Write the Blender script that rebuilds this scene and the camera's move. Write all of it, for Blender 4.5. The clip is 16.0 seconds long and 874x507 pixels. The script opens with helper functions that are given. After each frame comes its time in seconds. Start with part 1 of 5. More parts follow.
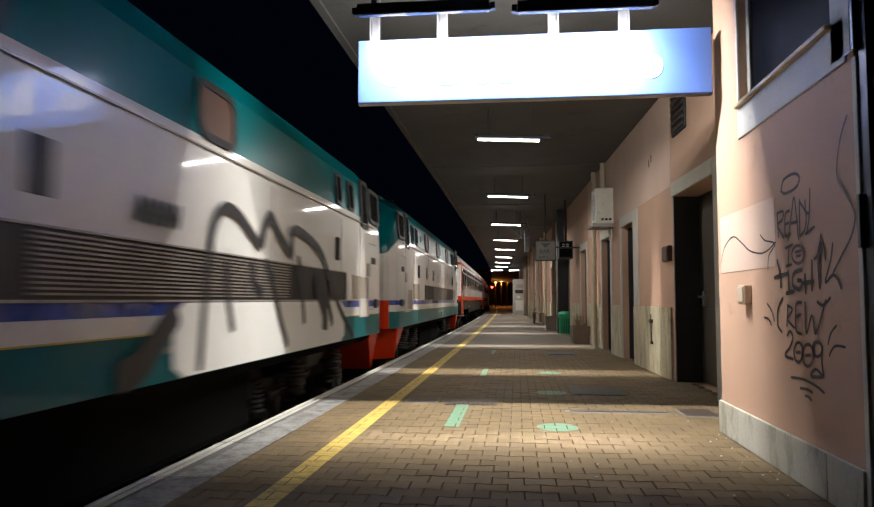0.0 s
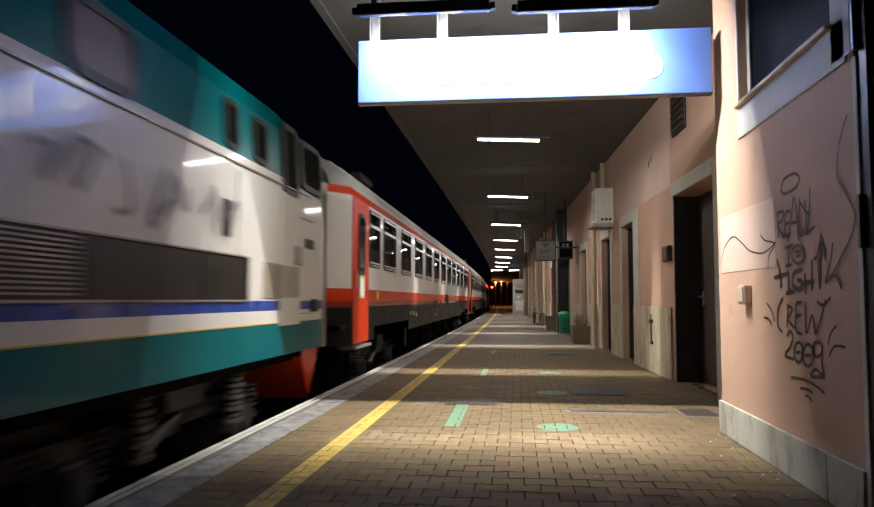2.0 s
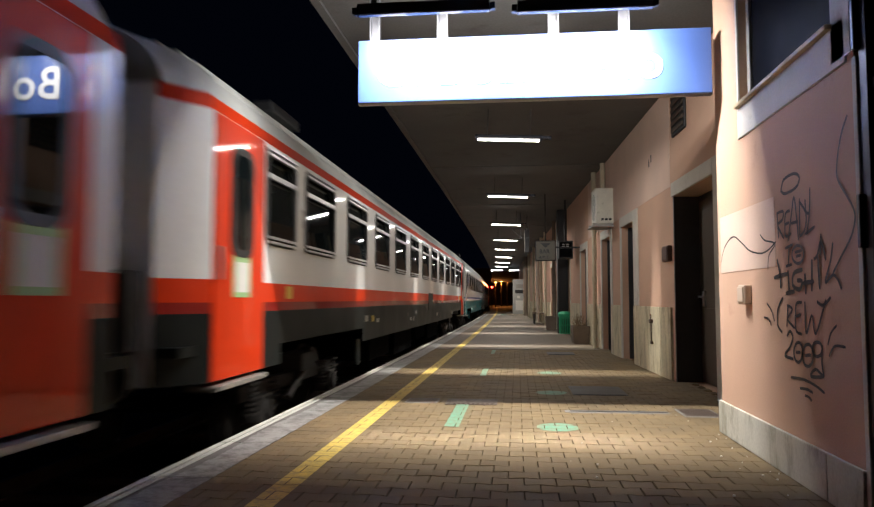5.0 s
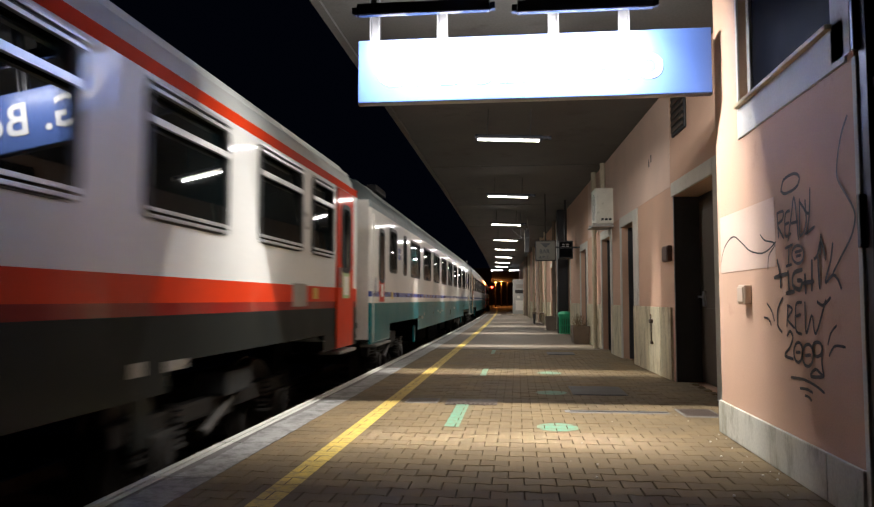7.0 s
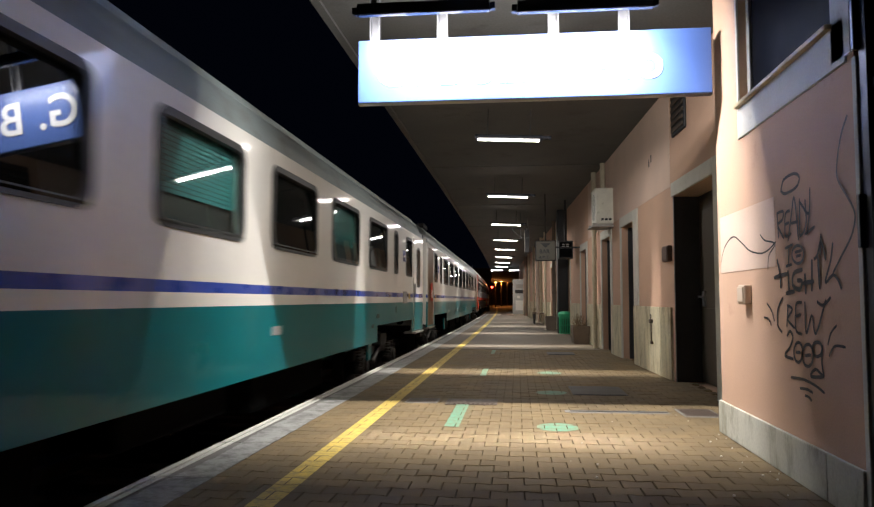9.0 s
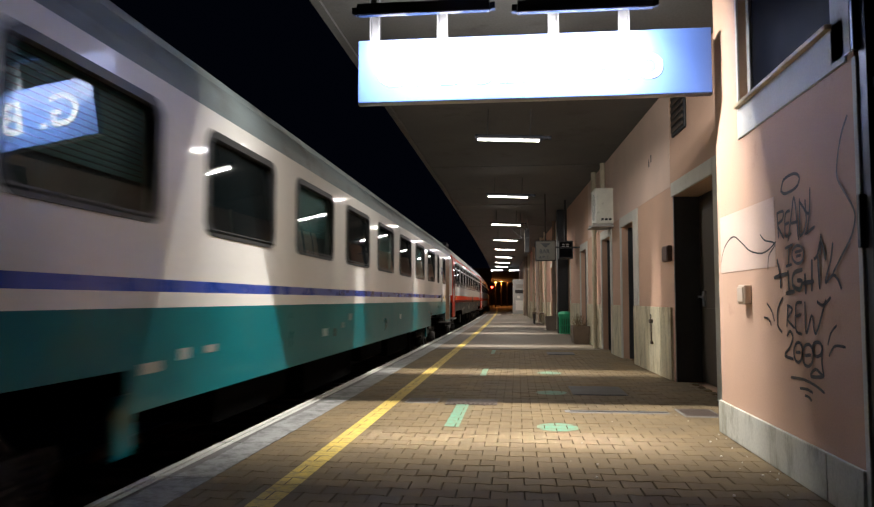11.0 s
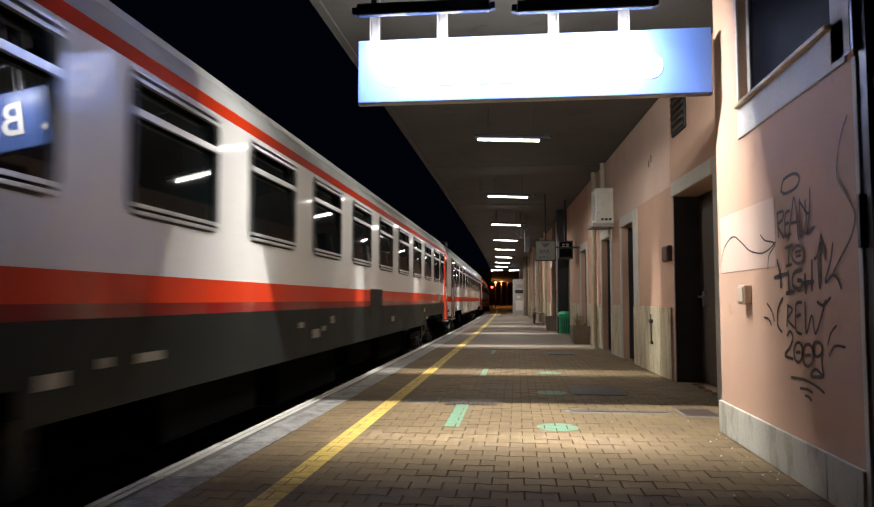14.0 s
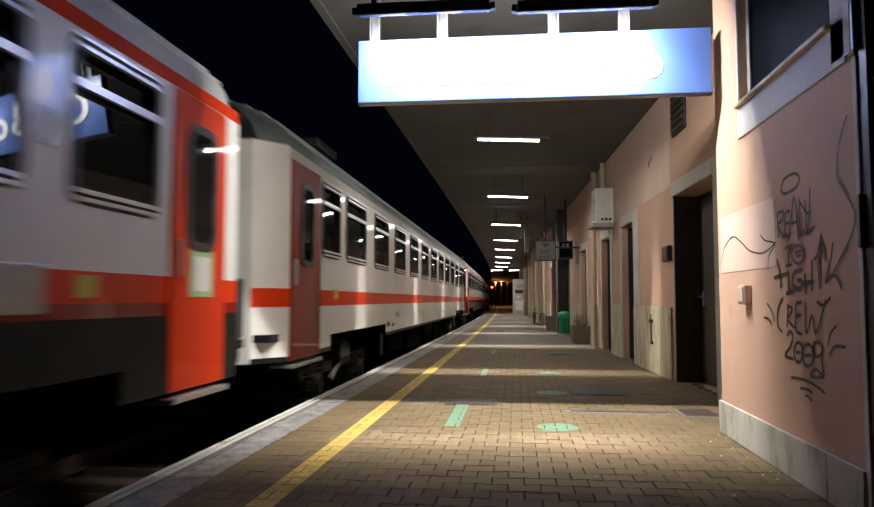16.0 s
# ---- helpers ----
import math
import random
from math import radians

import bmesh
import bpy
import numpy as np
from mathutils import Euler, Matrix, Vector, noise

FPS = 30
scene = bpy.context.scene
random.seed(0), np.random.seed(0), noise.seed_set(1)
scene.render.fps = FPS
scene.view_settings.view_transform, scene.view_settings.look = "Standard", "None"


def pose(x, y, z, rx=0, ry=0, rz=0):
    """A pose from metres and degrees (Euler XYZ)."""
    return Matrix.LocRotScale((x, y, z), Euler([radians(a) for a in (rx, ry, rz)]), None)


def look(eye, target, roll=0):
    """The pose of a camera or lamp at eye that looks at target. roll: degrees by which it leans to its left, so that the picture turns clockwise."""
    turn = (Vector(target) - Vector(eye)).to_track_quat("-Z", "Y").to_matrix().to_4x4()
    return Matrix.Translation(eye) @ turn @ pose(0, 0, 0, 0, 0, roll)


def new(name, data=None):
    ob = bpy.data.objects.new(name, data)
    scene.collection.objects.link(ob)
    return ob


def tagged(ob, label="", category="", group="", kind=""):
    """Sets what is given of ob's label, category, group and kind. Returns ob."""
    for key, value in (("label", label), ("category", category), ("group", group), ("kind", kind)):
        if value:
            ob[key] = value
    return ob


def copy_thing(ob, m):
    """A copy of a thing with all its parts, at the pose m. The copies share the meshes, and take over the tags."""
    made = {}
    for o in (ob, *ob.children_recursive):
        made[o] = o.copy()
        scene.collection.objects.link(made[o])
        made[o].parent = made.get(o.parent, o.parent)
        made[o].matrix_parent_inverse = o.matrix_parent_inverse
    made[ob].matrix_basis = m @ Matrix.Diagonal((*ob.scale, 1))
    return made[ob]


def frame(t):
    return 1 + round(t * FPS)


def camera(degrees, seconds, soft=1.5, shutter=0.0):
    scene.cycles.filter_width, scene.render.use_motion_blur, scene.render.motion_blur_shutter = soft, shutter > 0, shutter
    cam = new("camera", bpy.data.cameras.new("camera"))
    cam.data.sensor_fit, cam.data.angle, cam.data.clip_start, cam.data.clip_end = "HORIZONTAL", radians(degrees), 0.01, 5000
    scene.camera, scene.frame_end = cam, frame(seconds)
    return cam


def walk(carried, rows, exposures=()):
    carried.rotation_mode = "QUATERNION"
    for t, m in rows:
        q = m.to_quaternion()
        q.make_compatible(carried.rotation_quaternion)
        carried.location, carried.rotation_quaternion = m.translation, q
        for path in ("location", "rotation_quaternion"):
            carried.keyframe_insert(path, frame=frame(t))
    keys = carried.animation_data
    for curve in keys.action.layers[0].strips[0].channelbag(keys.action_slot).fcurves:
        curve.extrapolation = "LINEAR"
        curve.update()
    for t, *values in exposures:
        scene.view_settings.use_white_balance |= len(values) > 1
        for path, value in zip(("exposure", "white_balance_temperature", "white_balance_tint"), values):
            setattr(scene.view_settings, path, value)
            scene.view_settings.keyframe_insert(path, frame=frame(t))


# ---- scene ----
cam = camera(62.0, 16.0, soft=1.3, shutter=0.6)
EYE = Vector((0.0, 0.0, 1.0))
AIM = EYE + Vector((-math.sin(radians(6.285)) * math.cos(radians(3.64)), math.cos(radians(6.285)) * math.cos(radians(3.64)), math.sin(radians(3.64))))
walk(cam, [(0.0, look(EYE, AIM)), (16.0, look(EYE, AIM))])
scene.view_settings.exposure = 0.0

# ---- night sky, sign floodlights, canopy tubes ----
world = bpy.data.worlds.new("night")
scene.world = world
world.use_nodes = True
world.node_tree.nodes["Background"].inputs["Color"].default_value = (0.12, 0.2, 0.55, 1)
world.node_tree.nodes["Background"].inputs["Strength"].default_value = 0.0042

SIGN_Y, SIGN_X0, SIGN_X1, SIGN_Z0, SIGN_Z1 = 5.55, -1.238, 1.466, 2.55, 3.05
FLOOD_Y, FLOOD_Z = 5.17, 3.122
FLOODS = ((-1.158, -0.185, FLOOD_Z), (0.015, 0.968, FLOOD_Z - 0.028))
FLOOD_POWER, FLOOD_DOWN, FLOOD_COLOUR = 72.0, 56.0, (0.98, 0.965, 0.945)
TUBE_Z, TUBE_POWER, TUBE_BAND, TUBE_COLOUR = 3.25, 52.0, 95.0, (1.0, 0.96, 0.91)
TUBES = [(-0.11, 10.2), (-0.19, 15.9), (-0.32, 21.9), (-0.42, 27.7), (-0.55, 32.8), (-0.7, 38.8), (-0.9, 44.5), (-1.05, 50.0)]
CANOPY_Z = 3.7


def area(name, m, sx, sy, power, colour, spread=180.0):
    d = bpy.data.lights.new(name, "AREA")
    d.shape, d.size, d.size_y, d.energy, d.color, d.spread = "RECTANGLE", sx, sy, power, colour, radians(spread)
    ob = new(name, d)
    ob.matrix_world = m
    return ob


for x0, x1, z in FLOODS:
    xm = (x0 + x1) / 2
    share = 0.66 if xm < 0 else 1.2
    area("floodlight_beam", look((xm, FLOOD_Y + 0.017, z + 0.008), (xm, FLOOD_Y + 0.017 + 0.85, z + 0.008 - 0.52)), 0.9, 0.014, FLOOD_POWER, FLOOD_COLOUR)
    area("floodlight_down", look((xm, FLOOD_Y + 0.014, z + 0.03), (xm, FLOOD_Y + 0.014 + 0.42, z + 0.03 - 0.91)), 0.9, 0.016, FLOOD_DOWN * share, FLOOD_COLOUR, 99.0 if xm < 0 else 107.0)
    # extra narrow-spread lamp, added to brighten the floor strip below the sign
    area("floor_strip_helper", look((xm, FLOOD_Y + 0.02, z + 0.02), (xm, FLOOD_Y + 0.16, 0.0)), 1.0, 0.012, 3.6, FLOOD_COLOUR, 18.0)
for x, y in TUBES:
    m = pose(x, y, TUBE_Z, 0, 2.6)
    area("tube_light", m @ pose(0, 0, -0.03), 0.86, 0.022, TUBE_POWER, TUBE_COLOUR)
    # second lamp per tube, added to throw a narrow bright band on the floor
    area("tube_band_helper", m @ pose(0, 0.05, 0.07), 0.86, 0.004, TUBE_BAND, TUBE_COLOUR, 112.0)

# ---- helpers ----


def path_x(y):
    """Sideways bend of the line and of the platform edge at y."""
    return 0.0077 * y - 0.00024 * y * y


def mesh_of(name, bm):
    me = bpy.data.meshes.new(name)
    bm.normal_update()
    bm.to_mesh(me)
    bm.free()
    return me


def part(name, bm, material, parent=None, label="", smooth=False):
    """Link a bmesh (or a ready mesh) as one mesh object under its thing."""
    me = bm if isinstance(bm, bpy.types.Mesh) else mesh_of(name, bm)
    if not me.materials:
        for m in material if isinstance(material, (list, tuple)) else [material]:
            me.materials.append(m)
    if smooth:
        for p in me.polygons:
            p.use_smooth = True
    ob = new(name, me)
    ob.parent = parent
    if label:
        ob["label"] = label
    return ob


def thing(name, label, category, m=None, group="", kind=""):
    ob = new(name)
    ob.empty_display_size = 0.1
    if m is not None:
        ob.matrix_basis = m
    return tagged(ob, label, category, group, kind)


def box(bm, x0, x1, y0, y1, z0, z1, mi=0, bevel=0.0):
    vs = [bm.verts.new(p) for p in ((x0, y0, z0), (x1, y0, z0), (x1, y1, z0), (x0, y1, z0), (x0, y0, z1), (x1, y0, z1), (x1, y1, z1), (x0, y1, z1))]
    fs = [bm.faces.new([vs[i] for i in q]) for q in ((3, 2, 1, 0), (4, 5, 6, 7), (0, 1, 5, 4), (1, 2, 6, 5), (2, 3, 7, 6), (3, 0, 4, 7))]
    for f in fs:
        f.material_index = mi
    if bevel > 0:
        es = list({e for f in fs for e in f.edges})
        bmesh.ops.bevel(bm, geom=es, offset=bevel, segments=2, profile=0.6, affect="EDGES", material=-1)
    return bm


def boxed(x0, x1, y0, y1, z0, z1, bevel=0.0):
    return box(bmesh.new(), x0, x1, y0, y1, z0, z1, 0, bevel)


def rod(bm, p0, p1, r0, r1=None, seg=12, mi=0, cap=True):
    p0, p1 = Vector(p0), Vector(p1)
    r1 = r0 if r1 is None else r1
    q = (p1 - p0).to_track_quat("Z", "Y")
    rings = []
    for p, r in ((p0, r0), (p1, r1)):
        rings.append([bm.verts.new(p + q @ Vector((r * math.cos(2 * math.pi * i / seg), r * math.sin(2 * math.pi * i / seg), 0))) for i in range(seg)])
    for i in range(seg):
        j = (i + 1) % seg
        bm.faces.new((rings[0][i], rings[0][j], rings[1][j], rings[1][i])).material_index = mi
    if cap:
        bm.faces.new(rings[0][::-1]).material_index = mi
        bm.faces.new(rings[1]).material_index = mi
    return bm


def lathe(bm, profile, seg=24, centre=(0, 0, 0)):
    """Turn (radius, height) pairs round the z axis."""
    cx, cy, cz = centre
    rings = [[bm.verts.new((cx + r * math.cos(2 * math.pi * i / seg), cy + r * math.sin(2 * math.pi * i / seg), cz + z)) for i in range(seg)] for r, z in profile]
    for a, b in zip(rings, rings[1:]):
        for i in range(seg):
            j = (i + 1) % seg
            bm.faces.new((a[i], a[j], b[j], b[i]))
    bm.faces.new(rings[0][::-1])
    bm.faces.new(rings[-1])
    return bm


def strip(bm, x0, x1, ys, z0, z1, bend=True, mi=0):
    """A solid strip along y between x0 and x1, bent with the line."""
    rows = []
    for y in ys:
        o = path_x(y) if bend else 0.0
        rows.append([bm.verts.new(p) for p in ((x0 + o, y, z0), (x1 + o, y, z0), (x1 + o, y, z1), (x0 + o, y, z1))])
    for a, b in zip(rows, rows[1:]):
        for i in range(4):
            j = (i + 1) % 4
            bm.faces.new((a[i], b[i], b[j], a[j])).material_index = mi
    bm.faces.new(rows[0]).material_index = mi
    bm.faces.new(rows[-1][::-1]).material_index = mi
    return bm


def spans(a, b, step):
    n = max(1, int(round((b - a) / step)))
    return [a + (b - a) * i / n for i in range(n + 1)]


# ---- materials ----


def material(name, colour, rough=0.6, metal=0.0, vary=0.2, scale=3.0, fine=60.0, bump=0.1, coat=0.0, dirt=None, dirt_at=0.62, streak=0.0, island=0.0, random_ob=0.0, spec=0.5):
    m = bpy.data.materials.new(name)
    m.use_nodes = True
    nt = m.node_tree
    nodes, link = nt.nodes, nt.links.new
    bsdf = nodes["Principled BSDF"]
    bsdf.inputs["Metallic"].default_value = metal
    bsdf.inputs["Specular IOR Level"].default_value = spec
    bsdf.inputs["Coat Weight"].default_value = coat
    bsdf.inputs["Coat Roughness"].default_value = 0.045
    tc = nodes.new("ShaderNodeTexCoord")
    mp = nodes.new("ShaderNodeMapping")
    link(tc.outputs["Object"], mp.inputs["Vector"])
    if streak:
        mp.inputs["Scale"].default_value = (1, 1, 1 - streak)
    big = nodes.new("ShaderNodeTexNoise")
    big.inputs["Scale"].default_value, big.inputs["Detail"].default_value = scale, 5
    small = nodes.new("ShaderNodeTexNoise")
    small.inputs["Scale"].default_value, small.inputs["Detail"].default_value = fine, 4
    link(mp.outputs["Vector"], big.inputs["Vector"])
    link(tc.outputs["Object"], small.inputs["Vector"])
    r1 = nodes.new("ShaderNodeMapRange")
    r1.inputs["From Min"].default_value, r1.inputs["From Max"].default_value = 0.25, 0.75
    r1.inputs["To Min"].default_value, r1.inputs["To Max"].default_value = 1 - vary, 1 + vary
    link(big.outputs["Fac"], r1.inputs["Value"])
    r2 = nodes.new("ShaderNodeMapRange")
    r2.inputs["From Min"].default_value, r2.inputs["From Max"].default_value = 0.25, 0.75
    r2.inputs["To Min"].default_value, r2.inputs["To Max"].default_value = 1 - vary * 0.6, 1 + vary * 0.6
    link(small.outputs["Fac"], r2.inputs["Value"])
    mul = nodes.new("ShaderNodeMath")
    mul.operation = "MULTIPLY"
    link(r1.outputs["Result"], mul.inputs[0])
    link(r2.outputs["Result"], mul.inputs[1])
    value = mul.outputs["Value"]
    for amount, kind in ((island, "ShaderNodeNewGeometry"), (random_ob, "ShaderNodeObjectInfo")):
        if amount:
            g = nodes.new(kind)
            rr = nodes.new("ShaderNodeMapRange")
            rr.inputs["To Min"].default_value, rr.inputs["To Max"].default_value = 1 - amount, 1 + amount
            link(g.outputs["Random Per Island" if island and kind.endswith("Geometry") else "Random"], rr.inputs["Value"])
            m2 = nodes.new("ShaderNodeMath")
            m2.operation = "MULTIPLY"
            link(value, m2.inputs[0])
            link(rr.outputs["Result"], m2.inputs[1])
            value = m2.outputs["Value"]
    mix = nodes.new("ShaderNodeVectorMath")
    mix.operation = "SCALE"
    mix.inputs[0].default_value = colour
    link(value, mix.inputs["Scale"])
    out = mix.outputs["Vector"]
    if dirt:
        dn = nodes.new("ShaderNodeTexNoise")
        dn.inputs["Scale"].default_value, dn.inputs["Detail"].default_value, dn.inputs["Roughness"].default_value = scale * 2.3, 8, 0.7
        link(mp.outputs["Vector"], dn.inputs["Vector"])
        dr = nodes.new("ShaderNodeMapRange")
        dr.inputs["From Min"].default_value, dr.inputs["From Max"].default_value = dirt_at - 0.07, dirt_at + 0.12
        dr.inputs["To Max"].default_value = 0.85
        link(dn.outputs["Fac"], dr.inputs["Value"])
        dm = nodes.new("ShaderNodeMix")
        dm.data_type = "RGBA"
        link(dr.outputs["Result"], dm.inputs["Factor"])
        link(out, dm.inputs["A"])
        dm.inputs["B"].default_value = (*dirt, 1)
        out = dm.outputs["Result"]
    link(out, bsdf.inputs["Base Color"])
    rg = nodes.new("ShaderNodeMapRange")
    rg.inputs["To Min"].default_value, rg.inputs["To Max"].default_value = max(0.02, rough * 0.75), min(1.0, rough * 1.25)
    link(big.outputs["Fac"], rg.inputs["Value"])
    link(rg.outputs["Result"], bsdf.inputs["Roughness"])
    if bump:
        bp = nodes.new("ShaderNodeBump")
        bp.inputs["Strength"].default_value, bp.inputs["Distance"].default_value = bump, 0.01
        link(small.outputs["Fac"], bp.inputs["Height"])
        link(bp.outputs["Normal"], bsdf.inputs["Normal"])
    return m


def glow(name, colour, strength):
    m = bpy.data.materials.new(name)
    m.use_nodes = True
    b = m.node_tree.nodes["Principled BSDF"]
    b.inputs["Base Color"].default_value = (0.8, 0.8, 0.8, 1)
    b.inputs["Emission Color"].default_value = (*colour, 1)
    b.inputs["Emission Strength"].default_value = strength
    return m


PAVER = material("paver_single", (0.152, 0.105, 0.05), 0.85, vary=0.25, scale=2.2, fine=120, bump=0.35, dirt=(0.09, 0.07, 0.05), dirt_at=0.66, random_ob=0.11)
PAVERS = material("paver_field", (0.152, 0.105, 0.05), 0.85, vary=0.25, scale=2.2, fine=120, bump=0.35, dirt=(0.09, 0.07, 0.05), dirt_at=0.66, island=0.11)
JOINT = material("joint_sand", (0.072, 0.056, 0.038), 0.95, vary=0.3, fine=200, bump=0.4)
FARFLOOR = material("worn_paving", (0.165, 0.128, 0.09), 0.7, vary=0.2, scale=1.2, fine=50, bump=0.3)
YELLOW = material("yellow_line_paint", (0.6, 0.43, 0.085), 0.65, vary=0.2, scale=7, fine=70, bump=0.3, dirt=(0.24, 0.18, 0.09), dirt_at=0.55)
WHITEPAINT = material("worn_white_paint", (0.31, 0.3, 0.28), 0.65, vary=0.2, scale=3, fine=40, bump=0.3, dirt=(0.1, 0.09, 0.08), dirt_at=0.52)
COPING = material("coping_stone", (0.17, 0.155, 0.14), 0.8, vary=0.25, scale=2, fine=80, bump=0.3, random_ob=0.12)
GREENPAINT = material("green_floor_paint", (0.1, 0.28, 0.18), 0.65, vary=0.2, scale=9, fine=70, bump=0.2, dirt=(0.21, 0.18, 0.11), dirt_at=0.5)
IRON = material("cast_iron", (0.09, 0.065, 0.05), 0.6, 0.5, vary=0.3, scale=8, fine=90, bump=0.3)
PLASTER = material("pink_plaster", (0.57, 0.365, 0.26), 0.85, vary=0.08, scale=1.3, fine=90, bump=0.18, dirt=(0.4, 0.22, 0.15), dirt_at=0.7)
REPAINT = material("pale_repaint", (0.65, 0.48, 0.39), 0.85, vary=0.08, scale=1.5, fine=90, bump=0.15)
PLINTH = material("grey_stone_plinth", (0.54, 0.53, 0.46), 0.7, vary=0.16, scale=2.5, fine=50, bump=0.15, dirt=(0.24, 0.22, 0.15), dirt_at=0.57, streak=0.6)
DADO = material("stained_travertine", (0.6, 0.54, 0.38), 0.6, vary=0.24, scale=5, fine=30, bump=0.15, dirt=(0.2, 0.16, 0.08), dirt_at=0.57, streak=0.8, random_ob=0.1)
TRIM = material("pale_stone_trim", (0.6, 0.58, 0.52), 0.75, vary=0.1, scale=3, fine=60, bump=0.12, dirt=(0.4, 0.37, 0.3), dirt_at=0.66)
SILL = material("ochre_painted_sill", (0.45, 0.35, 0.2), 0.6, vary=0.2, scale=8, bump=0.15)
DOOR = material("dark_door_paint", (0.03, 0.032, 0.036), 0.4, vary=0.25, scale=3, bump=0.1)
LEAF = material("door_leaf_brown", (0.085, 0.068, 0.05), 0.5, vary=0.25, scale=3, streak=0.8, bump=0.1)
ALU = material("brushed_aluminium", (0.6, 0.6, 0.6), 0.35, 0.9, vary=0.1, bump=0.05)
BLACKGLASS = material("dark_window_glass", (0.005, 0.005, 0.006), 0.5, vary=0.1, bump=0.0, spec=0.02)
CONCRETE = material("canopy_concrete", (0.1, 0.098, 0.095), 0.85, vary=0.25, scale=0.9, fine=40, bump=0.15, dirt=(0.06, 0.055, 0.05), dirt_at=0.62)
GALV = material("galvanised_steel", (0.11, 0.11, 0.12), 0.4, 0.8, vary=0.15, scale=12, bump=0.05)
HOUSING = material("lamp_housing", (0.012, 0.012, 0.02), 0.25, 0.3, vary=0.1, bump=0.0)
SIGNBLUE = material("sign_blue_enamel", (0.06, 0.11, 0.31), 0.3, vary=0.04, scale=2, bump=0.0)
SIGNWHITE = material("sign_white_lettering", (0.6, 0.6, 0.62), 0.4, vary=0.03, bump=0.0)
TUBEGLOW = glow("tube_glow", (1.0, 0.93, 0.84), 12)
CREAMPIPE = material("cream_drainpipe", (0.5, 0.43, 0.31), 0.5, vary=0.15, scale=5, bump=0.05, dirt=(0.22, 0.16, 0.09), dirt_at=0.63)
ACWHITE = material("aged_white_casing", (0.72, 0.7, 0.6), 0.5, vary=0.1, scale=5, bump=0.03, dirt=(0.3, 0.27, 0.2), dirt_at=0.66)
DARKMETAL = material("dark_metal", (0.03, 0.03, 0.032), 0.5, 0.5, vary=0.2, bump=0.05)
BLACKPLASTIC = material("black_plastic", (0.015, 0.015, 0.016), 0.45, vary=0.1, bump=0.03)
SPRAY = material("black_spray_paint", (0.012, 0.01, 0.013), 0.55, vary=0.2, scale=20, bump=0.05)
BINGREEN = material("green_bin_plastic", (0.03, 0.4, 0.19), 0.45, vary=0.15, scale=6, bump=0.05)
PLANTERMAT = material("brown_concrete_planter", (0.17, 0.13, 0.1), 0.85, vary=0.2, scale=6, fine=90, bump=0.4)
SOIL = material("dry_soil", (0.05, 0.04, 0.03), 0.95, vary=0.3, scale=20, bump=0.6)
TWIG = material("dry_twigs", (0.2, 0.13, 0.07), 0.8, vary=0.3, scale=20, bump=0.1, island=0.3)
BROWNBOX = material("brown_junction_box", (0.1, 0.05, 0.035), 0.5, vary=0.1, bump=0.05)
CREAMBOX = material("cream_plastic_box", (0.6, 0.47, 0.36), 0.5, vary=0.06, bump=0.02)
BALLAST = material("dark_ballast", (0.06, 0.052, 0.045), 0.95, vary=0.5, scale=9, fine=30, bump=1.0)
RAIL = material("rail_steel", (0.2, 0.15, 0.12), 0.45, 0.8, vary=0.2, bump=0.05)
GROUND = material("dark_ground", (0.05, 0.047, 0.042), 0.95, vary=0.4, scale=0.3, fine=5, bump=0.4)
GREYCAB = material("grey_cabinet_paint", (0.45, 0.45, 0.43), 0.5, vary=0.12, scale=5, bump=0.05)
PAPER = material("paper_white", (0.75, 0.73, 0.68), 0.7, vary=0.06, scale=9, bump=0.0)
SIGNCREAM = material("cream_sign_plate", (0.11, 0.1, 0.075), 0.5, vary=0.1, bump=0.02)
WOODPOST = material("tarred_wood", (0.12, 0.08, 0.05), 0.8, vary=0.25, scale=4, bump=0.3)
# coaches and engines
CWHITE = material("coach_white_paint", (0.8, 0.795, 0.76), 0.45, vary=0.06, scale=1.2, fine=25, bump=0.0, coat=0.6, dirt=(0.42, 0.38, 0.32), dirt_at=0.7, streak=0.5)
CCREAM = material("coach_cream_paint", (0.75, 0.725, 0.675), 0.45, vary=0.07, scale=1.2, fine=25, bump=0.0, coat=0.6, spec=0.3, dirt=(0.36, 0.31, 0.24), dirt_at=0.68, streak=0.5)
CRED = material("coach_red_paint", (0.68, 0.042, 0.006), 0.45, vary=0.06, scale=1.5, bump=0.0, coat=0.35, spec=0.1)
CDARKRED = material("coach_dark_red_paint", (0.25, 0.014, 0.009), 0.45, vary=0.08, scale=1.5, bump=0.0, coat=0.7, spec=0.1)
CGREY = material("coach_graphite_paint", (0.014, 0.016, 0.015), 0.45, vary=0.2, scale=1.5, bump=0.0, coat=0.04, spec=0.08, dirt=(0.033, 0.03, 0.026), dirt_at=0.66)
CTEAL = material("coach_teal_paint", (0.0, 0.13, 0.145), 0.3, vary=0.08, scale=1.5, bump=0.0, coat=0.15, spec=0.12, dirt=(0.03, 0.1, 0.09), dirt_at=0.7)
